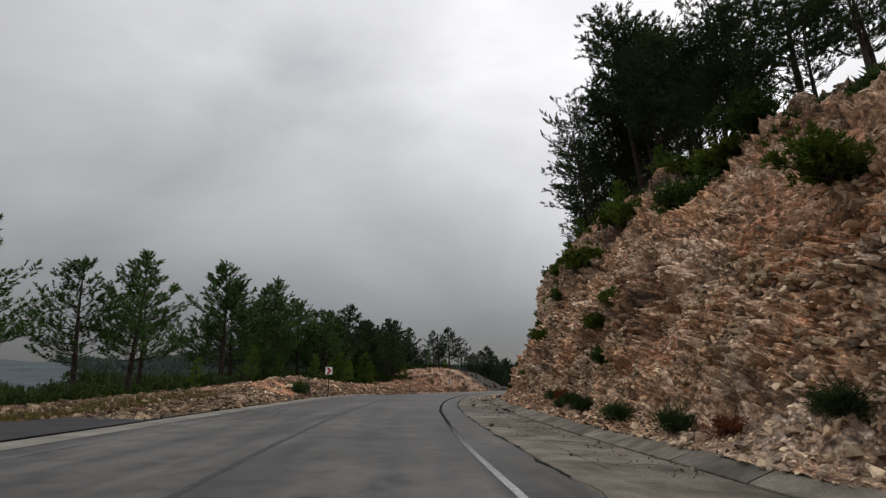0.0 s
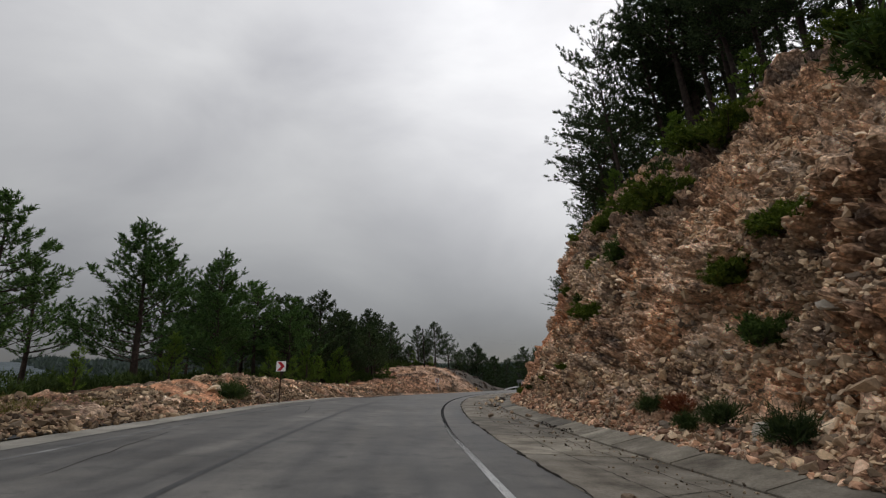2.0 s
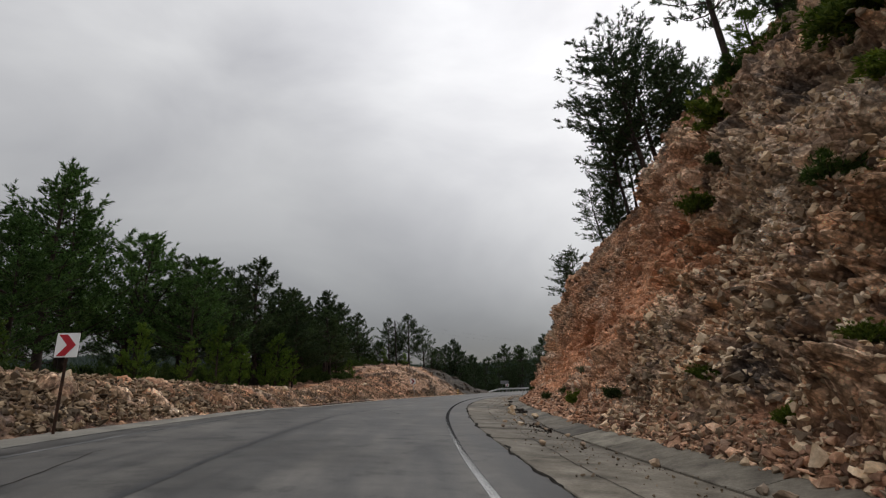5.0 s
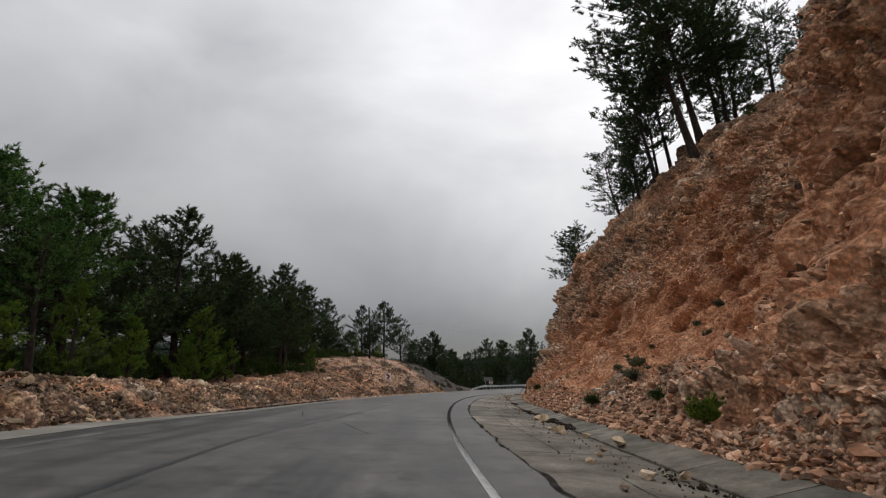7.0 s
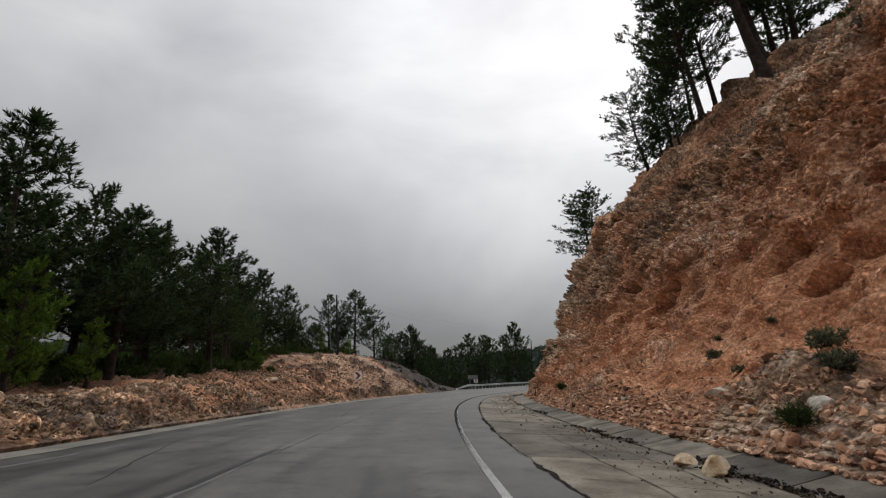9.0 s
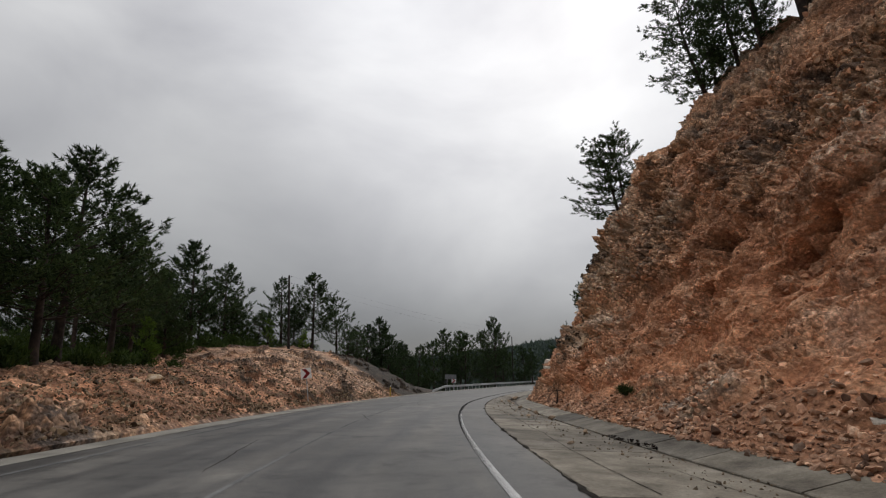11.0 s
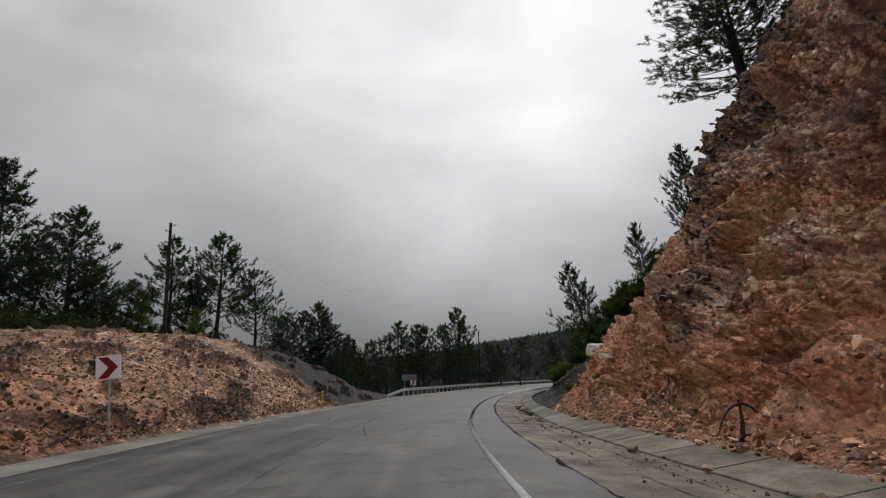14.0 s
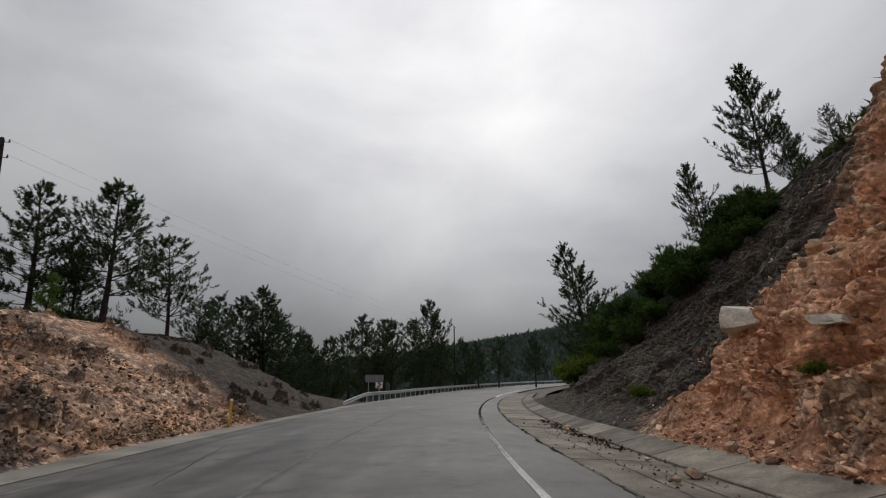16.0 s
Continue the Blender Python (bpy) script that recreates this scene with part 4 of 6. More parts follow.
def pine_meshes(seed, height, bare, spread, whorls, droop, blades, name, leaf, density=1.0, top=0.12, taper=0.75, needle=0.17, shoot=0.5, lift=0.45, thin=0.28, upward=0.9):
    """Trunk with limbs, and crown, of one pine."""
    rs = np.random.RandomState(seed)
    h = np.linspace(0, 1, 12)
    bend = np.stack([0.03 * height * np.sin(h * rs.uniform(1.5, 3) + rs.uniform(0, 6)) * h, 0.03 * height * np.sin(h * rs.uniform(1.5, 3) + rs.uniform(0, 6)) * h, h * height], -1)
    r0 = 0.014 * height + 0.04
    pieces = [tube(np.concatenate([bend[:1] - [[0, 0, 1.5]], bend]), np.concatenate([[r0 * 1.35], r0 * (1 - 0.93 * h) * (1 + 0.3 * np.exp(-h * 25))]), 8)]
    pts, dirs, sizes = [], [], []
    for w in range(whorls):
        t = bare + (1 - bare) * ((w + rs.uniform(0.1, 0.9)) / whorls)
        root = np.array([np.interp(t, h, bend[:, k]) for k in range(3)])
        rel = (t - bare) / (1 - bare)
        reach = spread * height * (top + (1 - top) * (1 - rel) ** taper) * (0.55 + 0.45 * min(1.0, rel * 5 + 0.5))
        for _ in range(rs.randint(3, 6)):
            az, ln = rs.uniform(0, 2 * np.pi), reach * rs.uniform(0.45, 1.15)
            rise = rs.uniform(-0.05, 0.35) + lift * rel - droop
            q = np.linspace(0, 1, 6)
            out = np.array([np.cos(az), np.sin(az), 0])
            path = root + q[:, None] * ln * out + np.stack([0 * q, 0 * q, ln * (rise * q + 0.3 * q * q)], -1) + rs.normal(0, 0.02 * ln, (6, 3)) * q[:, None]
            pieces.append(tube(path, (0.012 + 0.010 * ln) * (1 - 0.8 * q), 3))
            n = max(2, int(density * (ln * 4.2 + 2)))
            tt = rs.uniform(0.2, 1.0, n) ** 0.7
            tt[0] = 0.97
            at = np.stack([np.interp(tt, q, path[:, k]) for k in range(3)], -1)
            way = np.cross(out, [0, 0, 1])
            sidew = rs.normal(0, 0.16 * ln + 0.05, n) * (1.15 - 0.7 * tt)
            at = at + sidew[:, None] * way + np.stack([0 * tt, 0 * tt, rs.uniform(-0.04, 0.10, n) * (1 + 0.3 * ln)], -1)
            axis = out * 0.55 + np.sign(sidew)[:, None] * way * rs.uniform(0.0, 0.7, (n, 1)) + np.array([0, 0, upward]) + rs.normal(0, 0.3, (n, 3))
            pts.append(at)
            dirs.append(axis / np.linalg.norm(axis, axis=1)[:, None])
            sizes.append(shoot * rs.uniform(0.55, 1.2, n) * (1 - 0.3 * rel))
    k = 4
    pts.append(bend[-1] + np.stack([rs.normal(0, 0.05, k), rs.normal(0, 0.05, k), -np.linspace(0.1, 0.8, k)], -1))
    dirs.append(np.tile([0, 0, 1.0], (k, 1)))
    sizes.append(np.full(k, shoot))
    v, f = gather(pieces)
    trunk = mesh_of(name + "_trunk", v, f, BARK, True)
    v, f = shoots(np.concatenate(pts), np.concatenate(dirs), np.concatenate(sizes), rs, blades, needle, needle * thin)
    return trunk, mesh_of(name + "_crown", v, f, leaf)


def hill_z(x, y):
    """Height of the built hillside under a point of the plan."""
    near = np.argsort((CUT_POINTS[:, 0] - x) ** 2 + (CUT_POINTS[:, 1] - y) ** 2)[:4]
    return float(CUT_POINTS[near, 2].min())


def plant_tree(kind, meshes, x, y, z, scale, turn, lean, label, group, tall=1.0, wide=1.0):
    t = tagged(new(kind), label, "tree", group)
    t.matrix_world = Matrix.Translation((x, y, z)) @ pose(0, 0, 0, lean[1], lean[0], 0) @ pose(0, 0, 0, 0, 0, turn) @ Matrix.Diagonal((scale * wide, scale * wide, scale * tall, 1))
    child("trunk", meshes[0], t)
    child("crown", meshes[1], t)
    return t


YOUNG = [pine_meshes(11 + i, 9.0, b, w, n, 0.0, 26, "pine", NEEDLES_OPEN, dn, 0.03, 0.9, 0.19, 0.55, 0.5, 0.28) for i, (b, w, n, dn) in enumerate([(0.20, 0.40, 22, 1.05), (0.24, 0.37, 21, 1.0), (0.12, 0.36, 25, 1.05), (0.26, 0.41, 19, 0.85), (0.17, 0.34, 23, 1.05)])]
TALL = [pine_meshes(31 + i, 15.0, b, w, n, 0.05, 24, "tall_pine", NEEDLES, dn, 0.4, 0.8, 0.26, 0.7, 0.5, 0.30, 0.6) for i, (b, w, n, dn) in enumerate([(0.38, 0.25, 19, 0.85), (0.44, 0.24, 17, 0.85), (0.30, 0.23, 21, 0.8), (0.40, 0.27, 18, 0.8)])]
BROAD = [pine_meshes(81 + i, 15.0, b, w, n, 0.05, 24, "broad_pine", NEEDLES, dn, 0.55, 0.8, 0.25, 0.65, 0.5, 0.30, 0.6) for i, (b, w, n, dn) in enumerate([(0.32, 0.29, 20, 0.9), (0.28, 0.31, 20, 0.85), (0.12, 0.27, 23, 0.9), (0.34, 0.31, 20, 0.9)])]
WISPY = [pine_meshes(91 + i, 9.0, 0.2, 0.40, 19, 0.12, 36, "wispy_pine", NEEDLES, 1.0, 0.3, 0.75, 0.19, 0.42, 0.4, 0.17, 0.55) for i in range(2)]
SAPLING = [pine_meshes(51 + i, 3.0, 0.04, 0.36, 12, 0.0, 26, "sapling", NEEDLES_YOUNG, 1.8, 0.1, 0.8, 0.11, 0.26, 0.5) for i in range(2)]

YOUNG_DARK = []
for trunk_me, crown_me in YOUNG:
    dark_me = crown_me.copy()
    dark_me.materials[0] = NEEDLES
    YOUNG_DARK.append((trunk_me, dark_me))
rng = random.Random(12)
LEFT_STAND = [(-19.4, 35.9, 9.6), (-20.5, 32.2, 8.0), (-18.0, 20.5, 8.0), (-16.2, 43.9, 10.9), (-14.7, 53.5, 11.4), (-18.6, 52.6, 10.1), (-14.1, 62.3, 10.4), (-11.2, 63.1, 9.2), (-9.4, 74.0, 12.2), (-6.5, 77.1, 8.4), (-4.8, 89.9, 12.2), (-10.2, 60.2, 7.2), (-13.1, 80.6, 11.0), (-6.8, 83.1, 9.6), (-8.6, 78.2, 10.4), (-3.8, 85.2, 9.5), (-10.2, 68.6, 7.8), (-9, 88.9, 11.6), (-13.0, 48.5, 7.2), (-17.5, 60, 9.4), (-14.2, 69.5, 8.6), (-24, 46, 8.5), (-22, 66, 9.0), (-20, 76, 9.5), (-18, 86, 10), (-15.8, 57.5, 11.2), (-12.4, 66.5, 10.4), (-16.2, 65.0, 10.8), (-7.8, 81.0, 11.0), (-12.0, 75.5, 11.4)]
MOUND_STAND = [(-5.1, 98.6, 11.6), (-9.0, 104.6, 11.0), (-4.2, 120.4, 15.6), (-1.4, 126.2, 14.7), (4.8, 132.5, 14.6), (8.7, 132.9, 15.9), (12.6, 138.2, 13.6), (16.6, 145.4, 10), (22.2, 151.9, 12.1), (25.7, 162, 11.4), (19, 150, 10.5), (-10, 116, 12.5), (-6.0, 106.5, 10.8), (-4.6, 111.0, 10.4), (-8.5, 110, 11.5), (2.0, 128, 9.6), (15.0, 143, 9), (-7.5, 121.5, 12.0), (-12, 125, 13.5), (-9, 130, 14), (-16, 119, 12.5), (-5, 131, 12.6), (-13, 109, 11), (-1.0, 133, 12.0), (6.5, 136.5, 11.5)]
for group, stand in (("pines along the left bank", LEFT_STAND), ("pines on the mound", MOUND_STAND)):
    for n, (x, y, top) in enumerate(stand):
        s, d = along(x, y)
        z = ground_at(s, d) - 0.1
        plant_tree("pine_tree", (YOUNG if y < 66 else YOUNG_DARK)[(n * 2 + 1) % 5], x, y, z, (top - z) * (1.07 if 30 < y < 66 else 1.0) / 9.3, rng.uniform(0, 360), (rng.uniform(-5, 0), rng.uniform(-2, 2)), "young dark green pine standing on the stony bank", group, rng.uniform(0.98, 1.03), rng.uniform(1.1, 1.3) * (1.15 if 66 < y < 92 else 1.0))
RAIL_STAND = [(41.5, 176.7, 12.5), (46, 175, 12), (53.3, 174, 15.6), (63.5, 175, 8), (36, 179, 9), (58, 180, 10), (70, 178, 9), (76, 174, 9), (82, 170, 9), (31, 171, 9), (48, 183, 13), (56, 187, 14), (50, 171, 6), (40, 170, 6), (66, 184, 10), (34, 190, 10), (44, 192, 11), (90, 176, 10)]
for n, (x, y, h) in enumerate(RAIL_STAND):
    s, d = along(x, y)
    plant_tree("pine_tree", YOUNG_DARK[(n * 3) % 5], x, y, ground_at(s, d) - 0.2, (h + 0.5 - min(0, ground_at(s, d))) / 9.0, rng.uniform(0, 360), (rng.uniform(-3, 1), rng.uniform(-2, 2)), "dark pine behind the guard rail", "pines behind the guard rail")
CREST = [(17.5, 46.8, 14.2, -9, 0.8), (21.8, 47.4, 15, -7, 1.0), (20.6, 41.7, 19, -6, 1.0), (22.3, 43.2, 20, -5, 1.0), (20.9, 39.8, 16, -5, 0.9), (21.2, 38.2, 15, -6, 0.9), (19.4, 35.0, 13, -6, 0.9), (19.7, 33.7, 13, -4, 0.9), (19.6, 32.0, 11, -5, 0.9), (18.9, 30.0, 10, -5, 1.0), (18.0, 22.8, 6.6, -3, 0.9), (16.8, 17.9, 6.5, -2, 1.0), (16.8, 15.5, 7, -2, 1.0), (19.5, 26.5, 8.5, -3, 0.9), (24, 38, 15, -3, 1.0), (23.5, 31, 12, -3, 1.0), (22, 20, 9, -3, 1.0), (27, 44, 14, 0, 1.0), (21, 13.5, 9, 0, 1.0), (20.2, 44.5, 15, -7, 0.9), (19.2, 25.0, 10.5, -3, 1.1), (18.6, 20.6, 9.7, -3, 1.2), (20.5, 28.5, 11.5, -3, 1.1), (18.2, 27.0, 6.5, -3, 1.3), (17.9, 25.6, 6.0, -3, 1.3), (19.6, 30.8, 7.0, -3, 1.2), (23.5, 45.8, 9.5, -4, 1.5), (23.2, 41.2, 9.0, -4, 1.5), (24.6, 48.6, 9.5, -4, 1.4), (21.0, 45.0, 8.5, -5, 1.4)]
BROW = [(29.4, 78.0, 15.5, -11, 0.95), (28.8, 80.2, 7.5, -6, 0.9), (32.2, 79.4, 16, -6, 0.85), (29.4, 72.7, 18.5, -14, 1.25), (31.5, 74.4, 18, -8, 1.1), (34.0, 73.9, 13, -4, 1.1), (36.5, 77.5, 15, -4, 1.0), (36.5, 71.0, 9, -3, 1.2), (33.5, 83.5, 11, -9, 1.0), (40, 79, 14, -2, 1.0), (39.5, 70.5, 8, -1, 1.1), (29.3, 84.4, 8.0, -14, 1.3), (30.8, 83.2, 9.0, -10, 1.1), (32.0, 86.0, 7.5, -8, 1.0)]
for group, stand in (("tall pines on the crest", CREST), ("tall pines on the brow", BROW)):
    for n, (x, y, h, lean, wide) in enumerate(stand):
        on_crest = group.endswith("crest")
        plant_tree("tall_pine", (TALL if on_crest and n else BROAD)[(n + 1) % 4 if h > 9.6 else 2], x, y, hill_z(x, y) - 0.2, h / 15.0, rng.uniform(0, 360), (lean, rng.uniform(-2, 2)), "tall dark pine with bare trunk above the rock cutting", group, 1.0, wide)
CLIFF_TREES = [(28.2, 92.2, 7.2, -16), (29.0, 92.6, 7.4, -6), (40.5, 110.2, 6.2, -8), (44.2, 108.4, 9.4, -5), (45.8, 107.6, 4.5, -4), (51, 107.3, 4, -3), (59.5, 140.2, 17.5, -12), (68.2, 148, 11, -4), (47, 119, 5, -3), (50, 124, 5.5, -2), (55, 131, 6, 0), (60, 139, 7, 0), (63, 133, 7, 0), (72, 150, 9, 0), (57, 124, 6, 0), (75, 158, 9, 0)]
for n, (x, y, h, lean) in enumerate(CLIFF_TREES):
    s, d = along(x, y)
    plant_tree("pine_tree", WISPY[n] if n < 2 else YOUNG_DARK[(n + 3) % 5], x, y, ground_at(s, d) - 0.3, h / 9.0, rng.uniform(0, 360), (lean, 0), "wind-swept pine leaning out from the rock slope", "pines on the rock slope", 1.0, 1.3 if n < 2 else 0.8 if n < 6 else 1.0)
for x, y, h in ((-13.2, 41.6, 2.7), (-10.5, 69.2, 3.2), (-12.4, 46.5, 2.2), (3.2, 126, 3.2), (7.2, 125, 2.4), (-9.8, 76.5, 2.4), (-15.2, 36.5, 2.0), (-2.0, 93.0, 2.4), (-8.2, 72.5, 2.6), (-8.6, 59.6, 3.4), (-8.3, 64.0, 2.8), (-10.4, 53.0, 2.6), (-7.1, 70.1, 4.3), (-9.4, 57.0, 2.2), (-6.2, 74.0, 2.6)):
    s, d = along(x, y)
    plant_tree("pine_sapling", SAPLING[int(x * 10) % 2], x, y, ground_at(s, d) - 0.05, h / 3.0, rng.uniform(0, 360), (0, 0), "light green pine sapling on the stony bank", "pine saplings")


for x, y, h in ((16.2, 37.2, 3.0), (14.7, 42.6, 2.2), (17.2, 31.5, 3.2)):
    s, d = along(x, y)
    plant_tree("pine_sapling", SAPLING[int(x * 10) % 2], x, y, ground_at(s, d) - 0.05, h / 3.0, rng.uniform(0, 360), (-4, 0), "green young pine at the edge of the rock cutting", "pine saplings", 1.0, 1.25)


def bush_meshes(seed, leaf, blades, length, width, n=120, flat=0.75):
    rs = np.random.RandomState(seed)
    pieces, pts, dirs = [], [], []
    for _ in range(14):
        az, el = rs.uniform(0, 2 * np.pi), rs.uniform(0.25, 1.4)
        tip = np.array([np.cos(az) * np.cos(el), np.sin(az) * np.cos(el), np.sin(el) * flat]) * rs.uniform(0.6, 1.0)
        q = np.linspace(0, 1, 4)[:, None]
        path = q * tip + rs.normal(0, 0.04, (4, 3)) * q + np.array([0, 0, -0.08])
        pieces.append(tube(path, np.array([0.02, 0.016, 0.012, 0.006]), 4))
        k = max(3, n // 14)
        tt = rs.uniform(0.3, 1, (k, 1))
        pts.append(tip * tt + rs.normal(0, 0.12, (k, 3)))
        dirs.append(np.tile(tip / np.linalg.norm(tip), (k, 1)))
    pts, dirs = np.concatenate(pts), np.concatenate(dirs)
    v, f = gather(pieces)
    stems = mesh_of("stems", v, f, BARK)
    v, f = tufts(pts, dirs, rs, blades, length, width, 0.25)
    return stems, mesh_of("leaves", v, f, leaf)


BUSH_MID = make_leaf("dark_bush_leaves", (0.020, 0.038, 0.012), (0.075, 0.112, 0.034))
DRY_RED = make_leaf("reddish_dry_leaves", (0.09, 0.025, 0.015), (0.22, 0.075, 0.045))
GRASS_DARK = make_leaf("dark_grass", (0.015, 0.028, 0.012), (0.055, 0.075, 0.03))
BUSHES = {
    "g": ("green_bush", bush_meshes(61, BUSH_GREEN, 14, 0.13, 0.05, 300), "bright green bush clinging to the rock face"),
    "h": ("green_bush", bush_meshes(62, BUSH_MID, 14, 0.16, 0.04, 280), "dark green bush growing on the rock face"),
    "d": ("grass_tuft", bush_meshes(63, GRASS_DARK, 12, 0.50, 0.035, 110, 1.0), "dark green grass tuft beside the gutter"),
    "y": ("grey_shrub", bush_meshes(64, BUSH_GREY, 12, 0.20, 0.08, 120), "low grey-green shrub on the earth slope"),
    "r": ("dry_bush", bush_meshes(65, DRY_RED, 12, 0.25, 0.03, 130), "reddish dry bush at the foot of the rock"),
}


def surface_point(s, d, out=0.0):
    """The built slope's own point nearest to a place of the plan."""
    x, y = plan(np.array(float(s)), np.array(float(d)))
    near = (np.abs(CUT_S - s) < 0.8) & (CUT_U < 6.5)
    q = CUT_POINTS[near]
    i = np.argmin((q[:, 0] - x) ** 2 + (q[:, 1] - y) ** 2 + 0.02 * (q[:, 2] - slope_height(CUT, s, d)) ** 2)
    return q[i] + CUT_NORMALS[near][i] * out


def plant_bush(key, s, d, size):
    kind, meshes, label = BUSHES[key]
    if d > 0:
        p = surface_point(s, d, 0.22 * size)
    else:
        x, y = plan(np.array(float(s)), np.array(float(d)))
        p = (float(x), float(y), slope_height(BANK, s, d))
    b = tagged(new(kind), label, "bush" if key not in "d" else "grass", "bushes on the slopes" if key not in "d" else "grass tufts by the gutter")
    b.matrix_world = Matrix.Translation(p) @ pose(0, 0, 0, 0, 0, rng.uniform(0, 360)) @ Matrix.Diagonal((size, size, size * rng.uniform(0.8, 1.0), 1))
    child("stem", meshes[0], b)
    child("leaves", meshes[1], b)


GREEN = [(10.5, 10.2, 1.2), (21.2, 12.7, 2.0), (20.0, 13.6, 1.6), (29.9, 10.1, 1.3), (31.7, 9.4, 1.1), (33.0, 10.2, 1.1), (36.3, 10.1, 1.3), (37.5, 11.2, 0.9), (42.6, 10.6, 1.2), (41.5, 12.0, 0.9), (22.5, 8.4, 0.8), (24.0, 8.9, 0.7), (34.6, 8.9, 0.8), (36.4, 8.4, 0.6), (28.5, 12.4, 1.3), (31.0, 12.6, 1.4), (45.0, 12.8, 1.0), (33.0, 8.0, 1.0), (42.5, 9.0, 0.6), (41.5, 9.3, 0.5), (24.0, 8.9, 0.8), (22.0, 9.2, 0.9), (18.5, 14.5, 1.6), (24.5, 14.6, 1.3), (113, 7.4, 0.5)]
for n, (s, d, size) in enumerate(GREEN):
    plant_bush("h" if n % 3 == 1 else "g", s, d, size * (1.25 if s < 50 else 1.0))
for s, d, size in [(25, 6.7, 0.5), (19.5, 6.6, 0.55), (16, 6.6, 0.55), (12.5, 6.6, 0.6), (8, 7.2, 0.6), (23, 6.6, 0.4), (22, 6.9, 0.55), (45, 6.6, 0.4), (82.5, 7.4, 0.4), (60, 7.0, 0.4), (35.4, -8.95, 0.9), (36.2, -9.0, 0.8), (53, 7.0, 0.4)]:
    plant_bush("d", s, d, size)
for s, d, size in [(61.5, 9.2, 0.8), (64, 14.7, 0.6), (62.5, 9.9, 0.9), (70.5, 11.3, 0.6), (69.5, 13.1, 0.4), (57.5, 9.3, 0.8), (64, 13.6, 0.5), (60.5, 10.2, 0.5), (62.5, 13.4, 0.6), (61, 12.2, 0.6), (71.5, 15.2, 0.4), (72.5, 12.4, 0.4), (68, 10.8, 0.45), (66, 10.2, 0.6), (67, 12, 0.5), (88.5, 9.5, 0.45), (90, 9.2, 0.4)]:
    plant_bush("y", s, d, size * 0.68)
for s, d, size in [(24, 6.9, 0.7), (11, 7.0, 0.6)]:
    plant_bush("r", s, d, size)
for s, d, size in [(16.5, 6.7, 0.5), (50, 6.8, 0.7), (39, 6.7, 0.45), (34.5, 6.7, 0.4), (36.5, 6.7, 0.4), (98, 7.1, 0.4), (103, 7.0, 0.35), (137, 10, 2.7), (141, 12, 2.6), (133, 11.5, 1.7), (131, 8.6, 1.5), (134.5, 9.2, 1.9), (128.5, 9.0, 1.1)]:
    plant_bush("g", s, d, size)
for s, d, size in [(122, 13.5, 1.8), (125, 14.5, 2.2), (128, 15, 2.4), (131, 14.5, 2.2), (119, 14.5, 1.5), (134, 15, 2.4), (124.5, 12.2, 1.3), (124.8, 11.0, 1.2), (123.5, 13.6, 1.5), (122.5, 15.2, 1.3), (121.5, 12.6, 0.9), (125.5, 9.8, 1.0), (127, 11.5, 1.7), (120.5, 13.2, 1.6), (118.0, 13.6, 1.3), (126.5, 13.2, 2.4), (129.5, 12.6, 2.6), (132.5, 12.4, 2.8), (136, 13.2, 3.0), (130, 10.6, 1.9), (123.2, 12.0, 1.4), (121.8, 14.2, 1.8), (138, 15, 3.0), (119, 16.4, 1.8), (117.6, 15.5, 1.4), (121, 17.2, 2.1), (119.6, 15.0, 1.5), (122.2, 16.3, 2.2), (116.6, 14.4, 1.1)]:
    plant_bush("h", s, d, size)


# ---- undergrowth beyond the banks ----
rs = np.random.RandomState(5)
pts = []
for _ in range(900):
    s, d = rs.uniform(-10, 135), -rs.uniform(13, 44) if rs.uniform() < 0.85 else -rs.uniform(44, 75)
    if s > 84 and d > -24 or (d > -17 and rs.uniform() < 0.75):
        continue
    x, y = plan(np.array(s), np.array(d))
    size = rs.uniform(0.5, 1.6) * (1.6 if d < -26 else 0.8)
    k = int(26 * size)
    q = rs.normal(0, 1, (k, 3))
    q /= np.linalg.norm(q, axis=1)[:, None]
    q[:, 2] = np.abs(q[:, 2])
    pts.append(np.array([float(x), float(y), slope_height(BANK, s, d)]) + q * size * np.array([1, 1, 0.9]) * rs.uniform(0.6, 1, (k, 1)))
for _ in range(420):
    s, d = rs.uniform(5, 150), rs.uniform(17, 50)
    if 60 < s < 100 and d < 24:
        continue
    x, y = plan(np.array(s), np.array(d))
    size = rs.uniform(0.4, 1.3)
    k = int(26 * size)
    q = rs.normal(0, 1, (k, 3))
    q /= np.linalg.norm(q, axis=1)[:, None]
    q[:, 2] = np.abs(q[:, 2])
    pts.append(np.array([float(x), float(y), slope_height(CUT, s, d)]) + q * size * rs.uniform(0.6, 1, (k, 1)))
for _ in range(150):
    s = rs.uniform(0, 53)
    d = 14.2 + abs(rs.normal(0, 2.6)) - 0.02 * s
    x, y = plan(np.array(s), np.array(d))
    size = rs.uniform(0.3, 0.85)
    k = int(34 * size)
    q = rs.normal(0, 1, (k, 3))
    q /= np.linalg.norm(q, axis=1)[:, None]
    q[:, 2] = np.abs(q[:, 2])
    pts.append(np.array([float(x), float(y), slope_height(CUT, s, d)]) + q * size * rs.uniform(0.5, 1, (k, 1)))
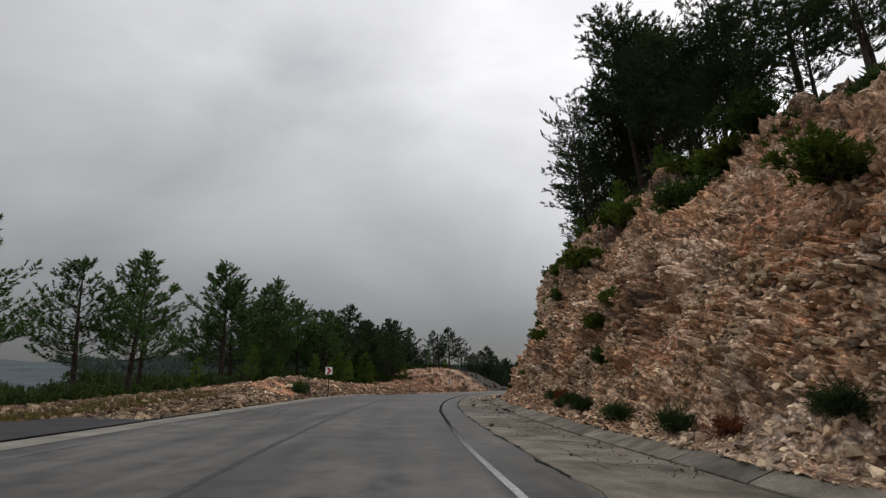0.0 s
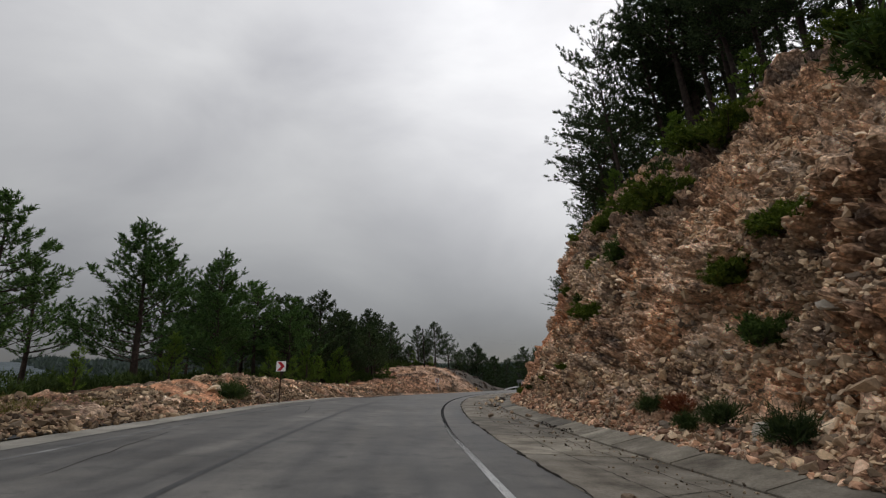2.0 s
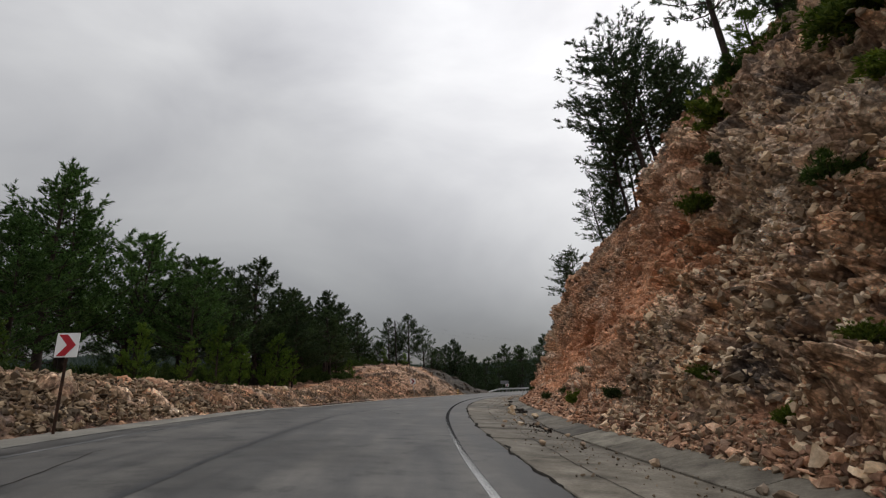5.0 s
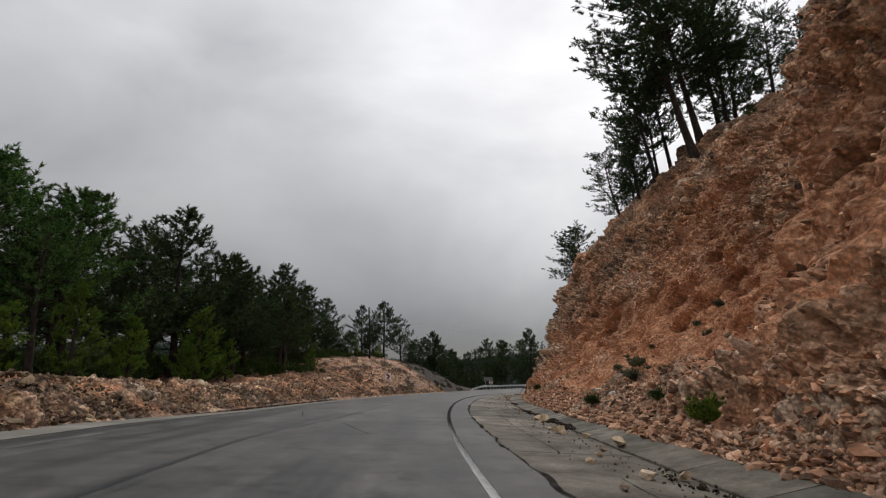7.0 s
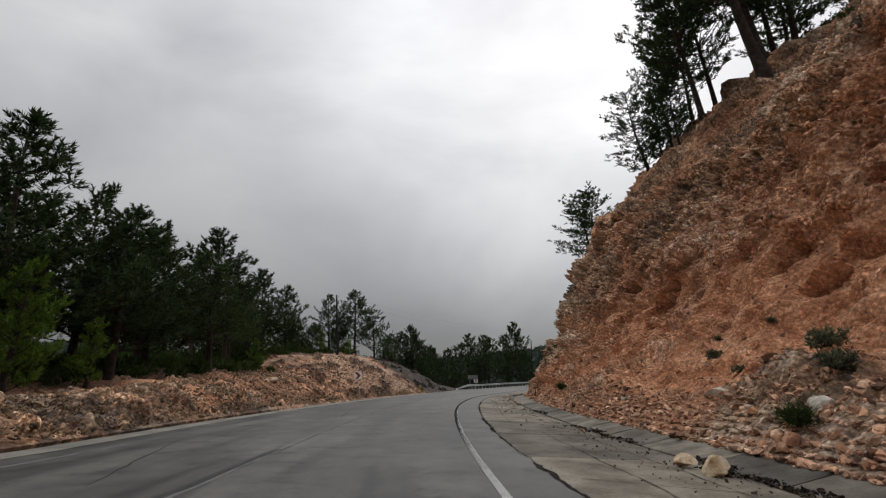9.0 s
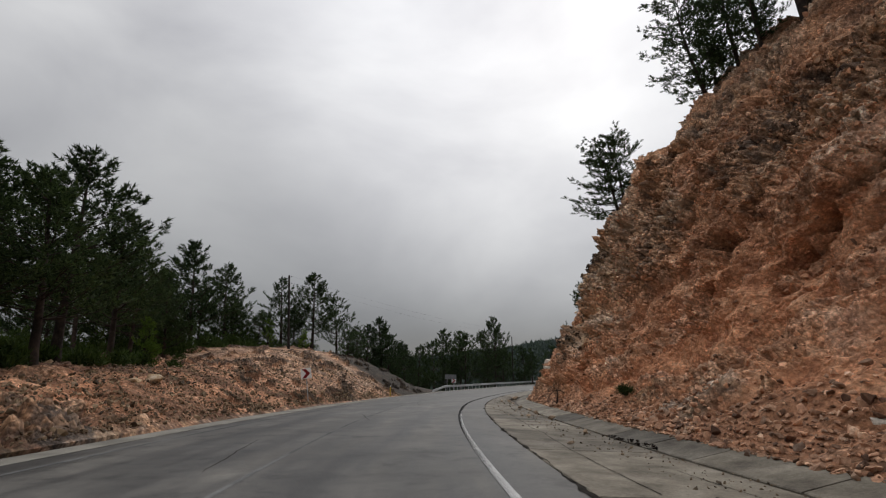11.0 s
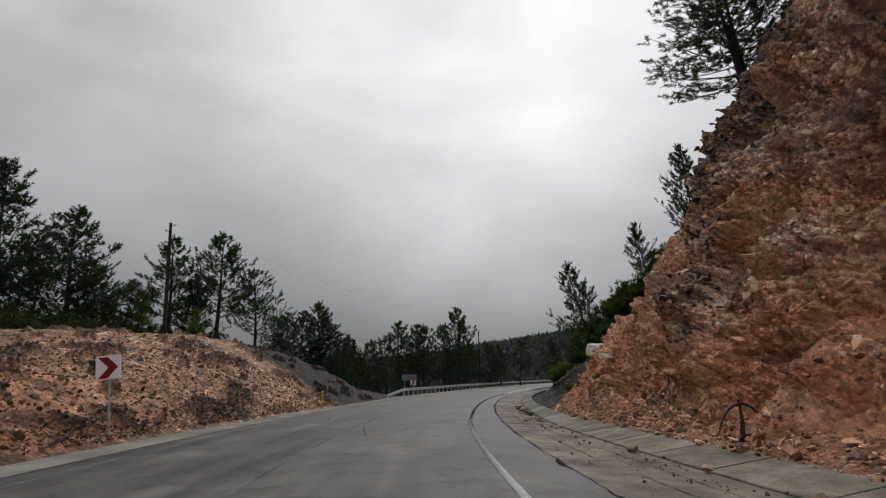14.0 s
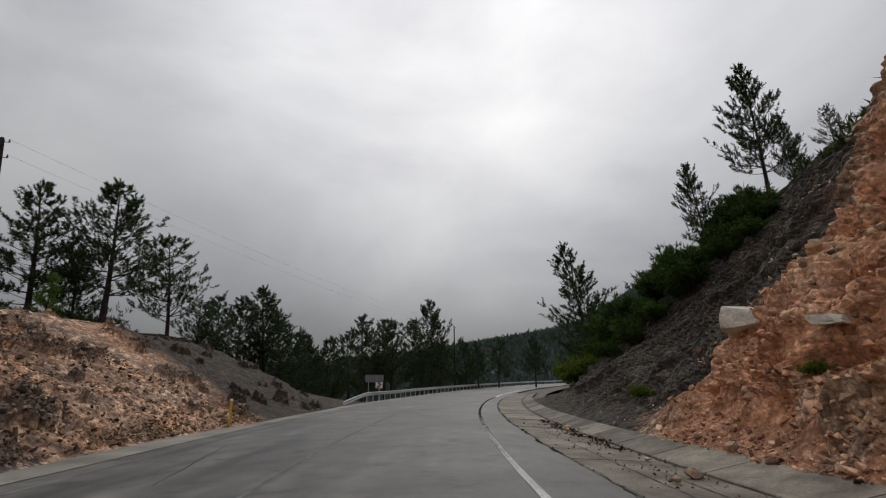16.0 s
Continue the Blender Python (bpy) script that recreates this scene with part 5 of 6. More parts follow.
for _ in range(120):
    s, d = rs.uniform(50, 92), -rs.uniform(14.5, 21)
    x, y = plan(np.array(s), np.array(d))
    size = rs.uniform(0.3, 0.8)
    k = int(34 * size)
    q = rs.normal(0, 1, (k, 3))
    q /= np.linalg.norm(q, axis=1)[:, None]
    q[:, 2] = np.abs(q[:, 2])
    pts.append(np.array([float(x), float(y), slope_height(BANK, s, d)]) + q * size * rs.uniform(0.5, 1, (k, 1)))
for _ in range(260):
    s, d = rs.uniform(88, 134), -rs.uniform(25, 40)
    x, y = plan(np.array(s), np.array(d))
    size = rs.uniform(0.8, 2.0)
    k = int(34 * size)
    q = rs.normal(0, 1, (k, 3))
    q /= np.linalg.norm(q, axis=1)[:, None]
    q[:, 2] = np.abs(q[:, 2])
    pts.append(np.array([float(x), float(y), slope_height(BANK, s, d)]) + q * size * np.array([1, 1, 1.3]) * rs.uniform(0.5, 1, (k, 1)))
for _ in range(240):
    s, d = rs.uniform(-8, 34), -rs.uniform(16.5, 32)
    x, y = plan(np.array(s), np.array(d))
    if d > -22 and rs.uniform() < 0.8:
        continue
    size = rs.uniform(0.2, 0.7) * (1.8 if d < -19 else 1.0)
    k = int(30 * size)
    q = rs.normal(0, 1, (k, 3))
    q /= np.linalg.norm(q, axis=1)[:, None]
    q[:, 2] = np.abs(q[:, 2])
    pts.append(np.array([float(x), float(y), slope_height(BANK, s, d)]) + q * size * np.array([1, 1, 0.8]) * rs.uniform(0.5, 1, (k, 1)))
pts = np.concatenate(pts)
v, f = tufts(pts, np.tile([0, 0, 0.6], (len(pts), 1)), rs, 9, 0.36, 0.09)
tagged(new("undergrowth", mesh_of("undergrowth", v, f, BUSH_DARK)), "dark green scrub under and behind the pines", "scrub", kind="stuff")


# ---- yellowed grass by the lay-by ----
GRASS_DRY = make_leaf("yellowed_grass", (0.055, 0.050, 0.018), (0.17, 0.145, 0.055))
s = rs.uniform(-8, 28, 1100)
d = -np.interp(s, [-8, 10, 27, 30], [13.6, 13.0, 9.5, 9.2]) - np.abs(rs.normal(0, 1.1, 1100))
x, y = plan(s, d)
pts = np.stack([x, y, np.array([slope_height(BANK, a, b) for a, b in zip(s, d)])], -1)
v, f = tufts(pts, np.tile([0, 0, 0.9], (len(pts), 1)), rs, 12, 0.24, 0.022, 0.6)
tagged(new("grass", mesh_of("grass", v, f, GRASS_DRY)), "yellowed rough grass beside the old asphalt", "grass", kind="stuff")


# ---- loose stones ----
def rock_variant(seed, flatten=0.7, points=12, square=3.2, least=0.62):
    rs = np.random.RandomState(seed)
    bm = bmesh.new()
    wide = rs.uniform(0.6, 0.95)
    for _ in range(points):
        v = rs.normal(0, 1, 3)
        v /= (np.abs(v) ** square).sum() ** (1 / square)
        bm.verts.new(Vector(v * rs.uniform(least, 1.0) * np.array([1.0, wide, flatten])))
    r = bmesh.ops.convex_hull(bm, input=bm.verts)
    bmesh.ops.delete(bm, geom=list({g for g in r["geom_interior"] + r["geom_unused"] if isinstance(g, bmesh.types.BMVert)}), context="VERTS")
    bmesh.ops.triangulate(bm, faces=bm.faces)
    bm.verts.ensure_lookup_table()
    v = np.array([q.co for q in bm.verts])
    f = np.array([[q.index for q in face.verts] for face in bm.faces])
    bm.free()
    return v * 0.5, f


ROCKS = [rock_variant(200 + i, 0.42 + 0.07 * (i % 6)) for i in range(12)]

ROUND = [rock_variant(400 + i, 0.30 + 0.06 * (i % 6), 17, 3.4, 0.68) for i in range(12)]


def strew(points, sizes, rs, sink=0.25, tumble=0.5, shapes=ROCKS):
    """Many stones in one mesh: each a turned, scaled copy of one of the rock shapes."""
    points, sizes = np.asarray(points), np.asarray(sizes)
    which = rs.randint(len(shapes), size=len(points))
    pieces = []
    for k, (v, f) in enumerate(shapes):
        m = np.flatnonzero(which == k)
        if not len(m):
            continue
        ax, ay, az = rs.normal(0, tumble, len(m)), rs.normal(0, tumble, len(m)), rs.uniform(0, 6.28, len(m))
        sx, cx, sy, cy, sz, cz = np.sin(ax), np.cos(ax), np.sin(ay), np.cos(ay), np.sin(az), np.cos(az)
        rot = np.stack([cz * cy, cz * sy * sx - sz * cx, cz * sy * cx + sz * sx, sz * cy, sz * sy * sx + cz * cx, sz * sy * cx - cz * sx, -sy, cy * sx, cy * cx], -1).reshape(-1, 3, 3)
        stretch = rs.uniform(0.75, 1.25, (len(m), 1, 3))
        q = np.einsum("nij,nkj->nki", rot, v[None] * stretch) * sizes[m][:, None, None] + points[m][:, None]
        q[..., 2] += (sizes[m] * (0.25 - sink))[:, None]
        faces = f[None] + (np.arange(len(m)) * len(v))[:, None, None]
        pieces.append((q.reshape(-1, 3), faces.reshape(-1, 3)))
    return gather(pieces)


rs = np.random.RandomState(77)
# stones set into and lying on the cutting
GREY_ROCK = (CUT_S < 44.5) | ((CUT_S > 93) & (CUT_U > 2.2))


def set_stones(s0, s1, zone, count, mean, mat, name, label):
    pick = np.flatnonzero((CUT_S > s0) & (CUT_S < s1) & (CUT_U < 5.7) & zone)
    w = np.where(CUT_U[pick] < 1.6, 1.6, 1.0) * np.where(CUT_S[pick] > 106.5, 0.1, 1.0) * (1 - 0.93 * CUT_SOIL[pick]) * (1 - 0.9 * CUT_BARE[pick] * (name != "dark_rubble")) * (0.25 + 0.75 * smoothstep(0.15, 0.4, CUT_TONE[pick]))
    chosen = rs.choice(pick, count, replace=False, p=w / w.sum())
    size = np.clip(rs.lognormal(mean, 0.5, count), 0.05, 0.4)
    v, f = strew(CUT_POINTS[chosen] + CUT_NORMALS[chosen] * (0.17 * size)[:, None], size, rs, 0.25, 0.5)
    tagged(new("rubble", mesh_of(name, v, f, mat)), label, "rubble", kind="stuff")


set_stones(6, 112, GREY_ROCK, 32000, -2.08, STONE_GREY, "grey_rubble", "broken grey-brown limestone set in the rock face")
set_stones(93, 106, CUT_RIB > 0.5, 4200, -1.95, STONE_DARK, "dark_rubble", "dark grey blocks of the rock rib")
set_stones(44, 112, ~GREY_ROCK, 24000, -2.2, STONE_RUST, "rusty_rubble", "rusty broken limestone set in the earth slope")
# scree at its foot, lying on the slope as built
reach = np.interp(CUT_S, [14, 45, 54, 66, 75, 90, 108], [0.75, 0.75, 1.0, 1.0, 0.95, 0.9, 0.8])
pick = np.flatnonzero((CUT_S > 14) & (CUT_S < 108) & (CUT_U < reach))
w = np.interp(CUT_S[pick], [14, 24, 30, 45, 55, 60, 90, 108], [0.35, 0.4, 0.8, 0.8, 1.5, 1.8, 1, 0.9]) * (1.15 - CUT_U[pick] / reach[pick])
pick = rs.choice(pick, 14000, p=w / w.sum())
s, u = CUT_S[pick], CUT_U[pick]
size = np.clip(rs.lognormal(-2.1, 0.55, len(pick)), 0.05, 0.5) * np.interp(s, [14, 50, 56, 75, 85, 108], [0.9, 0.85, 0.78, 0.75, 0.65, 0.5])
P3 = CUT_POINTS[pick] + CUT_NORMALS[pick] * (0.12 * size)[:, None] + rs.normal(0, 0.05, (len(pick), 3)) * np.array([1, 1, 0.2])
near = np.argsort(np.abs(s - 62) + 9.0 * np.abs(u - 0.3))[:280]
far = np.setdiff1d(np.arange(len(s)), near)
v, f = strew(P3[far], size[far], rs, shapes=ROUND)
tagged(new("scree", mesh_of("scree", v, f, STONE)), "scree of pale broken stone along the gutter", "scree", kind="stuff")
rock_shared = [mesh_of("rock", v, f, STONE_ONE) for v, f in ROUND]
SCREE_PARTS = (P3[near], size[near])
# rubble of the left bank
n = 26000
s = rs.uniform(17, 124, n)
u = rs.uniform(0.05, 1.0, n) * np.interp(s, [24, 82, 92, 124], [2.6, 2.6, 4.4, 4.4])
d, z = profile(BANK, s, u)
x, y = plan(s, d)
size = np.clip(rs.lognormal(-1.9, 0.45, n), 0.06, 0.55) * np.interp(s, [24, 45, 60, 84], [1.1, 1.0, 0.72, 0.6])
keep = rs.uniform(0, 1, n) < np.interp(s, [40, 52, 84, 92], [1, 0.62, 0.62, 0])
v, f = strew(np.stack([x, y, z + 0.05], -1)[keep], size[keep], rs)
tagged(new("rubble", mesh_of("bank_rubble", v, f, STONE_BANK)), "tan stone rubble heaped along the bank", "rubble", kind="stuff")
# stones of the mound: tan ones scattered and heaped at its foot, dark ones on the outcrops
for count, foot, rock, mean, mat, label in ((13000, 6.0, 0.4, -2.4, STONE_BANK, "tan stones scattered over the earth mound"), (1800, 0.3, 45.0, -2.35, STONE_DARK, "dark grey broken rock of the outcrops in the mound")):
    pick = np.flatnonzero((BANK_S > 82) & (BANK_S < 118 - BANK_U) & (BANK_U < 4.4) & (BANK_U > 0.08))
    heap = np.exp(-((np.mod(BANK_S[pick] * 0.14, 1.0) - 0.5) / 0.35) ** 2)
    w = (1 + foot * heap * (1 - smoothstep(0.25, 0.8, BANK_U[pick]))) * (1 + rock * BANK_OUT[pick]) * smoothstep(81, 88, BANK_S[pick])
    chosen = rs.choice(pick, count, p=w / w.sum())
    size = np.clip(rs.lognormal(mean, 0.5, count), 0.05, 0.42)
    v, f = strew(BANK_POINTS[chosen] + rs.normal(0, 0.03, (count, 3)) + BANK_N[chosen] * (0.12 * size)[:, None], size, rs)
    tagged(new("rubble", mesh_of("mound_rubble", v, f, mat)), label, "rubble", kind="stuff")
# grit and chips on the shoulder
n = 2400
s = rs.uniform(8, 118, n)
d = np.interp(s, GUT[0], GUT[1]) - np.abs(rs.normal(0, 0.9, n))
d = np.maximum(d, np.interp(s, EDGE_R[0], EDGE_R[1]) + 0.05)
x, y = plan(s, d)
size = np.clip(rs.lognormal(-3.25, 0.5, n), 0.02, 0.13)
frac = (d - np.interp(s, EDGE_R[0], EDGE_R[1])) / (np.interp(s, GUT[0], GUT[1]) - np.interp(s, EDGE_R[0], EDGE_R[1]))
v, f = strew(np.stack([x, y, -0.07 * frac + 0.004], -1), size, rs, 0.1)
tagged(new("grit", mesh_of("grit", v, f, STONE_CHIP)), "small stone chips fallen on the concrete shoulder", "grit", kind="stuff")

# dark washed-down mud and twigs in the gutter
DEBRIS = two_tone("dark_leaf_mud", (0.012, 0.009, 0.007), (0.026, 0.018, 0.013), (0.055, 0.036, 0.025), 3.0, 20.0, 0.8, 0.01, random_island=True)
pieces = []
for a, b, off, n in ((55.8, 61.0, -0.05, 700), (63.5, 68.5, -0.1, 300), (106, 116, -0.35, 500), (75, 78, 0.0, 120), (27, 31, 0.0, 90), (44, 48, -0.4, 150)):
    s = rs.uniform(a, b, n)
    d = np.interp(s, *GUT) + off + rs.normal(0, 0.13, n) * (0.4 + np.abs(np.sin(s * 1.3))) + 0.12 * np.sin(s * 2.1)
    x, y = plan(s, d)
    pieces.append((np.stack([x, y, road_z(s, s * 0 + 3.0) - 0.062 + 0.035 * np.abs(np.sin(s * 3.3))], -1), np.clip(rs.lognormal(-3.0, 0.5, n), 0.02, 0.15)))
v, f = strew(np.concatenate([p for p, _ in pieces]), np.concatenate([q for _, q in pieces]), rs, 0.15)
tagged(new("debris", mesh_of("debris", v, f, DEBRIS)), "dark mud, twigs and chips washed along the gutter", "debris", kind="stuff")
# cracks and dirty seams in the shoulder slabs
for s0, u0, s1, u1 in ((9, 0.35, 30, 0.42), (14, 0.75, 33, 0.7), (30, 0.3, 47, 0.5), (50, 0.4, 66, 0.45), (54, 0.75, 72, 0.72), (70, 0.3, 90, 0.4), (84, 0.7, 104, 0.66), (92, 0.35, 112, 0.4), (17.5, 0.1, 18.6, 0.9), (27, 0.0, 26.2, 0.8), (38, 0.1, 39.4, 0.95), (58.5, 0.1, 57.6, 0.9), (76, 0.1, 77, 0.9), (97, 0.1, 96.2, 0.9), (106, 0.1, 107, 0.9)):
    n = int(abs(s1 - s0) * 5) + 12
    q = np.linspace(0, 1, n)
    cs = s0 + (s1 - s0) * q
    cu = u0 + (u1 - u0) * q + 0.012 * np.cumsum(rs.normal(0, 0.5, n)) * np.sin(np.pi * q)
    ins, outs = np.interp(cs, *EDGE_R) + 0.06, np.interp(cs, *GUT) - 0.14
    cd = ins + (outs - ins) * np.clip(cu, 0.02, 0.98)
    cz = road_z(cs, cs * 0 + 3.0) - 0.07 * np.clip(cu, 0, 1) + 0.011
    wd = 0.004 + 0.008 * rs.uniform(0, 1, n)
    along_s = abs(s1 - s0) > 5
    a = np.stack([*plan(cs - (0 if along_s else wd), cd - (wd if along_s else 0)), cz], -1)
    b = np.stack([*plan(cs + (0 if along_s else wd), cd + (wd if along_s else 0)), cz], -1)
    child("crack", mesh_of("crack", np.stack([a, b], 1).reshape(-1, 3), grid_faces(n, 2)[:, ::-1], CRUMB), shoulder, "dirty crack in the concrete")


def boulder(s, d, size, kind, mat, label, z=None, group="", flatten=0.75, seed=0, turn=None, block=False):
    """A single rounded-angular stone with chipped faces."""
    r = np.random.RandomState(int(s * 13 + d * 101) % 9999 + seed)
    bm = bmesh.new()
    bmesh.ops.create_icosphere(bm, subdivisions=3, radius=0.5)
    planes = [(Vector(r.normal(0, 1, 3)).normalized(), r.uniform(0.17, 0.4)) for _ in range(17)]
    if block:
        planes = [((Vector(n) + Vector(r.normal(0, 0.22, 3))).normalized(), r.uniform(0.24, 0.33)) for n in ((1, 0, 0), (-1, 0, 0), (0, 1, 0), (0, -1, 0), (0, 0, 1), (0, 0, -1), (0.7, 0.2, 0.7), (-0.3, -0.8, 0.6))]
    for v in bm.verts:
        for nrm, dist in planes:
            over = v.co.dot(nrm) - dist
            if over > 0:
                v.co -= nrm * over
        v.co += v.co.normalized() * ((0.025 if block else 0.05) * noise.noise(v.co * 4 + Vector((s, d, 0))) + 0.03 * noise.noise(v.co * 11 + Vector((d, s, 0))))
        v.co.z *= flatten
    me = bpy.data.meshes.new(kind)
    bm.to_mesh(me)
    bm.free()
    me.materials.append(mat)
    ob = tagged(new(kind, me), label, "rock", group)
    x, y = plan(np.array(float(s)), np.array(float(d)))
    if z is None:
        z = ground_at(s, d) - 0.05 * np.clip((d - 2.4) / 2.5, 0, 1) + size * flatten * 0.27
    ob.matrix_world = Matrix.Translation((float(x), float(y), z)) @ pose(0, 0, 0, 0, 0, r.uniform(0, 360) if turn is None else turn) @ Matrix.Diagonal((size * 1.15, size, size, 1))
    return ob


FALLEN = [(59.9, 4.75, 0.42), (59.0, 4.85, 0.5), (54.5, 4.4, 0.5), (53.5, 4.9, 0.26), (51.5, 5.1, 0.5), (55.5, 4.3, 0.16), (33.5, 3.2, 0.28), (34.5, 5.0, 0.3), (32.5, 4.0, 0.24), (40.5, 4.2, 0.22), (40.5, 3.2, 0.22), (35, 5.0, 0.25), (29, 4.3, 0.25), (47, 3.8, 0.3), (47, 4.4, 0.25), (84.3, 5.0, 0.35), (88, 4.9, 0.33), (90.5, 4.9, 0.28), (86, 4.3, 0.2), (93, 4.6, 0.3), (102, 3.7, 0.22), (102.5, 4.2, 0.28), (108.5, 4.6, 0.3), (112, 4.5, 0.32), (75.5, 3.6, 0.2), (17.5, 2.75, 0.25), (110, 4.5, 0.2), (111, 4.3, 0.25), (113, 4.6, 0.25), (114, 4.3, 0.2), (115.5, 4.5, 0.25), (113.5, 4.0, 0.15), (46, 3.0, 0.2), (48.5, 3.4, 0.2), (49.5, 3.9, 0.22), (50.5, 4.3, 0.25), (45, 4.3, 0.18), (104.5, 4.3, 0.16), (99.5, 4.5, 0.2), (78.5, 4.8, 0.22), (66.5, 4.9, 0.2), (43, 4.5, 0.2), (37.5, 4.6, 0.24)]
for n, (s, d, size) in enumerate(FALLEN):
    boulder(s, d, size * 1.05, "fallen_rock", BOULDER if n < 6 else STONE_ONE, "tan limestone rock fallen on the concrete shoulder", group="rocks fallen on the shoulder")
for s, d, size, z, fl in ((106.25, 7.68, 1.15, 2.95, 0.7), (102.8, 7.2, 0.72, 2.5, 0.42), (19.8, 8.0, 0.75, 2.9, 0.5), (20.5, 6.9, 0.9, 0.55, 0.6), (8.5, 8.1, 1.4, 0.8, 0.55), (66, 9.0, 0.9, 1.1, 0.55), (61, 8.4, 0.95, 0.9, 0.7), (72, 8.3, 0.7, 0.75, 0.6)):
    boulder(s, d, size * 1.12, "boulder", PALE_ROCK, "pale limestone boulder lodged in the slope", z, "boulders in the slope", fl, 37, s * 7, True)
for s, d, size in ((84, -11.2, 0.8), (82.5, -10.9, 0.6), (35, -9.5, 1.0), (43, -10.2, 0.7), (33, -9.6, 0.6), (63, -10.6, 0.6)):
    boulder(s, d, size, "boulder", BOULDER, "tan boulder on the rubble bank", slope_height(BANK, s, d) + 0.15, "boulders on the bank", 0.7)

# ---- dead root on the scree ----
root = tagged(new("dead_branch"), "dark dead branch stump lying on the scree", "branch")
x, y = plan(np.array(92.2), np.array(6.55))
root.matrix_world = Matrix.Translation((float(x), float(y), slope_height(CUT, 92.2, 6.55) - 0.02)) @ Matrix.Scale(0.85, 4)
q = np.linspace(0, 1, 7)[:, None]
for a, b, c, r in (((0, 0, 0), (0.1, -0.05, 0.5), (0.05, 0, 0.95), 0.07), ((0.05, 0, 0.85), (-0.35, 0.1, 0.8), (-0.65, 0.1, 0.15), 0.035), ((0.05, 0, 0.85), (0.35, 0, 0.9), (0.55, -0.1, 0.65), 0.05), ((0, 0, 0.1), (-0.3, -0.2, 0.2), (-0.5, -0.3, 0.05), 0.05), ((0, 0, 0.1), (0.35, -0.2, 0.2), (0.6, -0.2, 0.02), 0.05)):
    path = (1 - q) ** 2 * np.array(a) + 2 * q * (1 - q) * np.array(b) + q * q * np.array(c)
    v, f = tube(path, np.linspace(r, r * 0.4, 7), 6)
    child("limb", mesh_of("limb", v, f, BARK), root)

# ---- road signs ----
METAL = two_tone("galvanised_steel", (0.30, 0.31, 0.32), (0.40, 0.41, 0.42), (0.48, 0.49, 0.50), 2.0, 30.0, 0.45, 0.002, 0.5)
RED, rn, rl, rb = material("sign_red", 0.4, 0.4)
rb.inputs["Base Color"].default_value = (0.45, 0.018, 0.03, 1)
SIGNWHITE, rn, rl, rb = material("sign_white", 0.4, 0.4)
rb.inputs["Base Color"].default_value = (0.88, 0.88, 0.87, 1)
DARKRED, rn, rl, rb = material("sign_dark_red", 0.45, 0.4)
rb.inputs["Base Color"].default_value = (0.20, 0.010, 0.014, 1)
YELLOW = two_tone("yellow_plastic", (0.45, 0.28, 0.04), (0.60, 0.38, 0.06), (0.68, 0.46, 0.10), 4.0, 30.0, 0.5, 0.002)


def outline(bm, pts, y, thick):
    front = [bm.verts.new((px, y, pz)) for px, pz in pts]
    back = [bm.verts.new((px, y + thick, pz)) for px, pz in pts]
    bm.faces.new(front)
    bm.faces.new(back[::-1])
    for i in range(len(pts)):
        j = (i + 1) % len(pts)
        bm.faces.new((front[j], front[i], back[i], back[j]))
    return bm


def chevron_sign(x, y, z, size, bottom, face, red, lean=0.0, label="", steel=None):
    sign = tagged(new("chevron_sign"), label or "white square sign with a red chevron on a steel post", "road sign", "chevron signs on the bend")
    sign.matrix_world = Matrix.Translation((x, y, z)) @ pose(0, 0, 0, 0, lean, 0) @ pose(0, 0, 0, 0, 0, face)
    bm = bmesh.new()
    box(bm, 0, 0.03, (bottom + size) / 2 - 0.2, 0.06, 0.04, bottom + size + 0.3, None, 0.006)
    part("post", bm, steel or METAL, sign)
    bm = bmesh.new()
    box(bm, 0, -0.01, bottom + size / 2, size, 0.025, size, None, 0.008)
    panel = part("panel", bm, SIGNWHITE, sign)
    k, c = size / 2, bottom + size / 2
    bm = outline(bmesh.new(), [(-0.80 * k, c + 0.88 * k), (-0.05 * k, c + 0.88 * k), (0.78 * k, c), (-0.05 * k, c - 0.88 * k), (-0.80 * k, c - 0.88 * k), (0.02 * k, c)], -0.030, 0.008)
    bmesh.ops.recalc_face_normals(bm, faces=bm.faces)
    part("chevron", bm, red, panel, "red chevron pointing right")
    bm = bmesh.new()
    box(bm, 0, 0.012, bottom + size * 0.25, size * 0.5, 0.02, 0.04)
    part("bracket", bm, METAL, sign)


RUSTY = two_tone("rusty_steel", (0.025, 0.014, 0.010), (0.05, 0.026, 0.017), (0.09, 0.048, 0.030), 3.0, 25.0, 0.85, 0.003)
chevron_sign(-6.75, 40.7, 0.1, 0.56, 1.76, -12, RED, -1.5, "white square sign with a red chevron on a rusty post", RUSTY)
chevron_sign(6.89, 98.54, -0.36, 0.70, 1.82, -17, DARKRED, -8.5)
far_s = 147.0
fx, fy = plan(np.array(far_s), np.array(-10.2))
chevron_sign(float(fx), float(fy), slope_height(BANK, far_s, -10.2) - 0.1, 0.75, 1.5, -30, RED, 0)


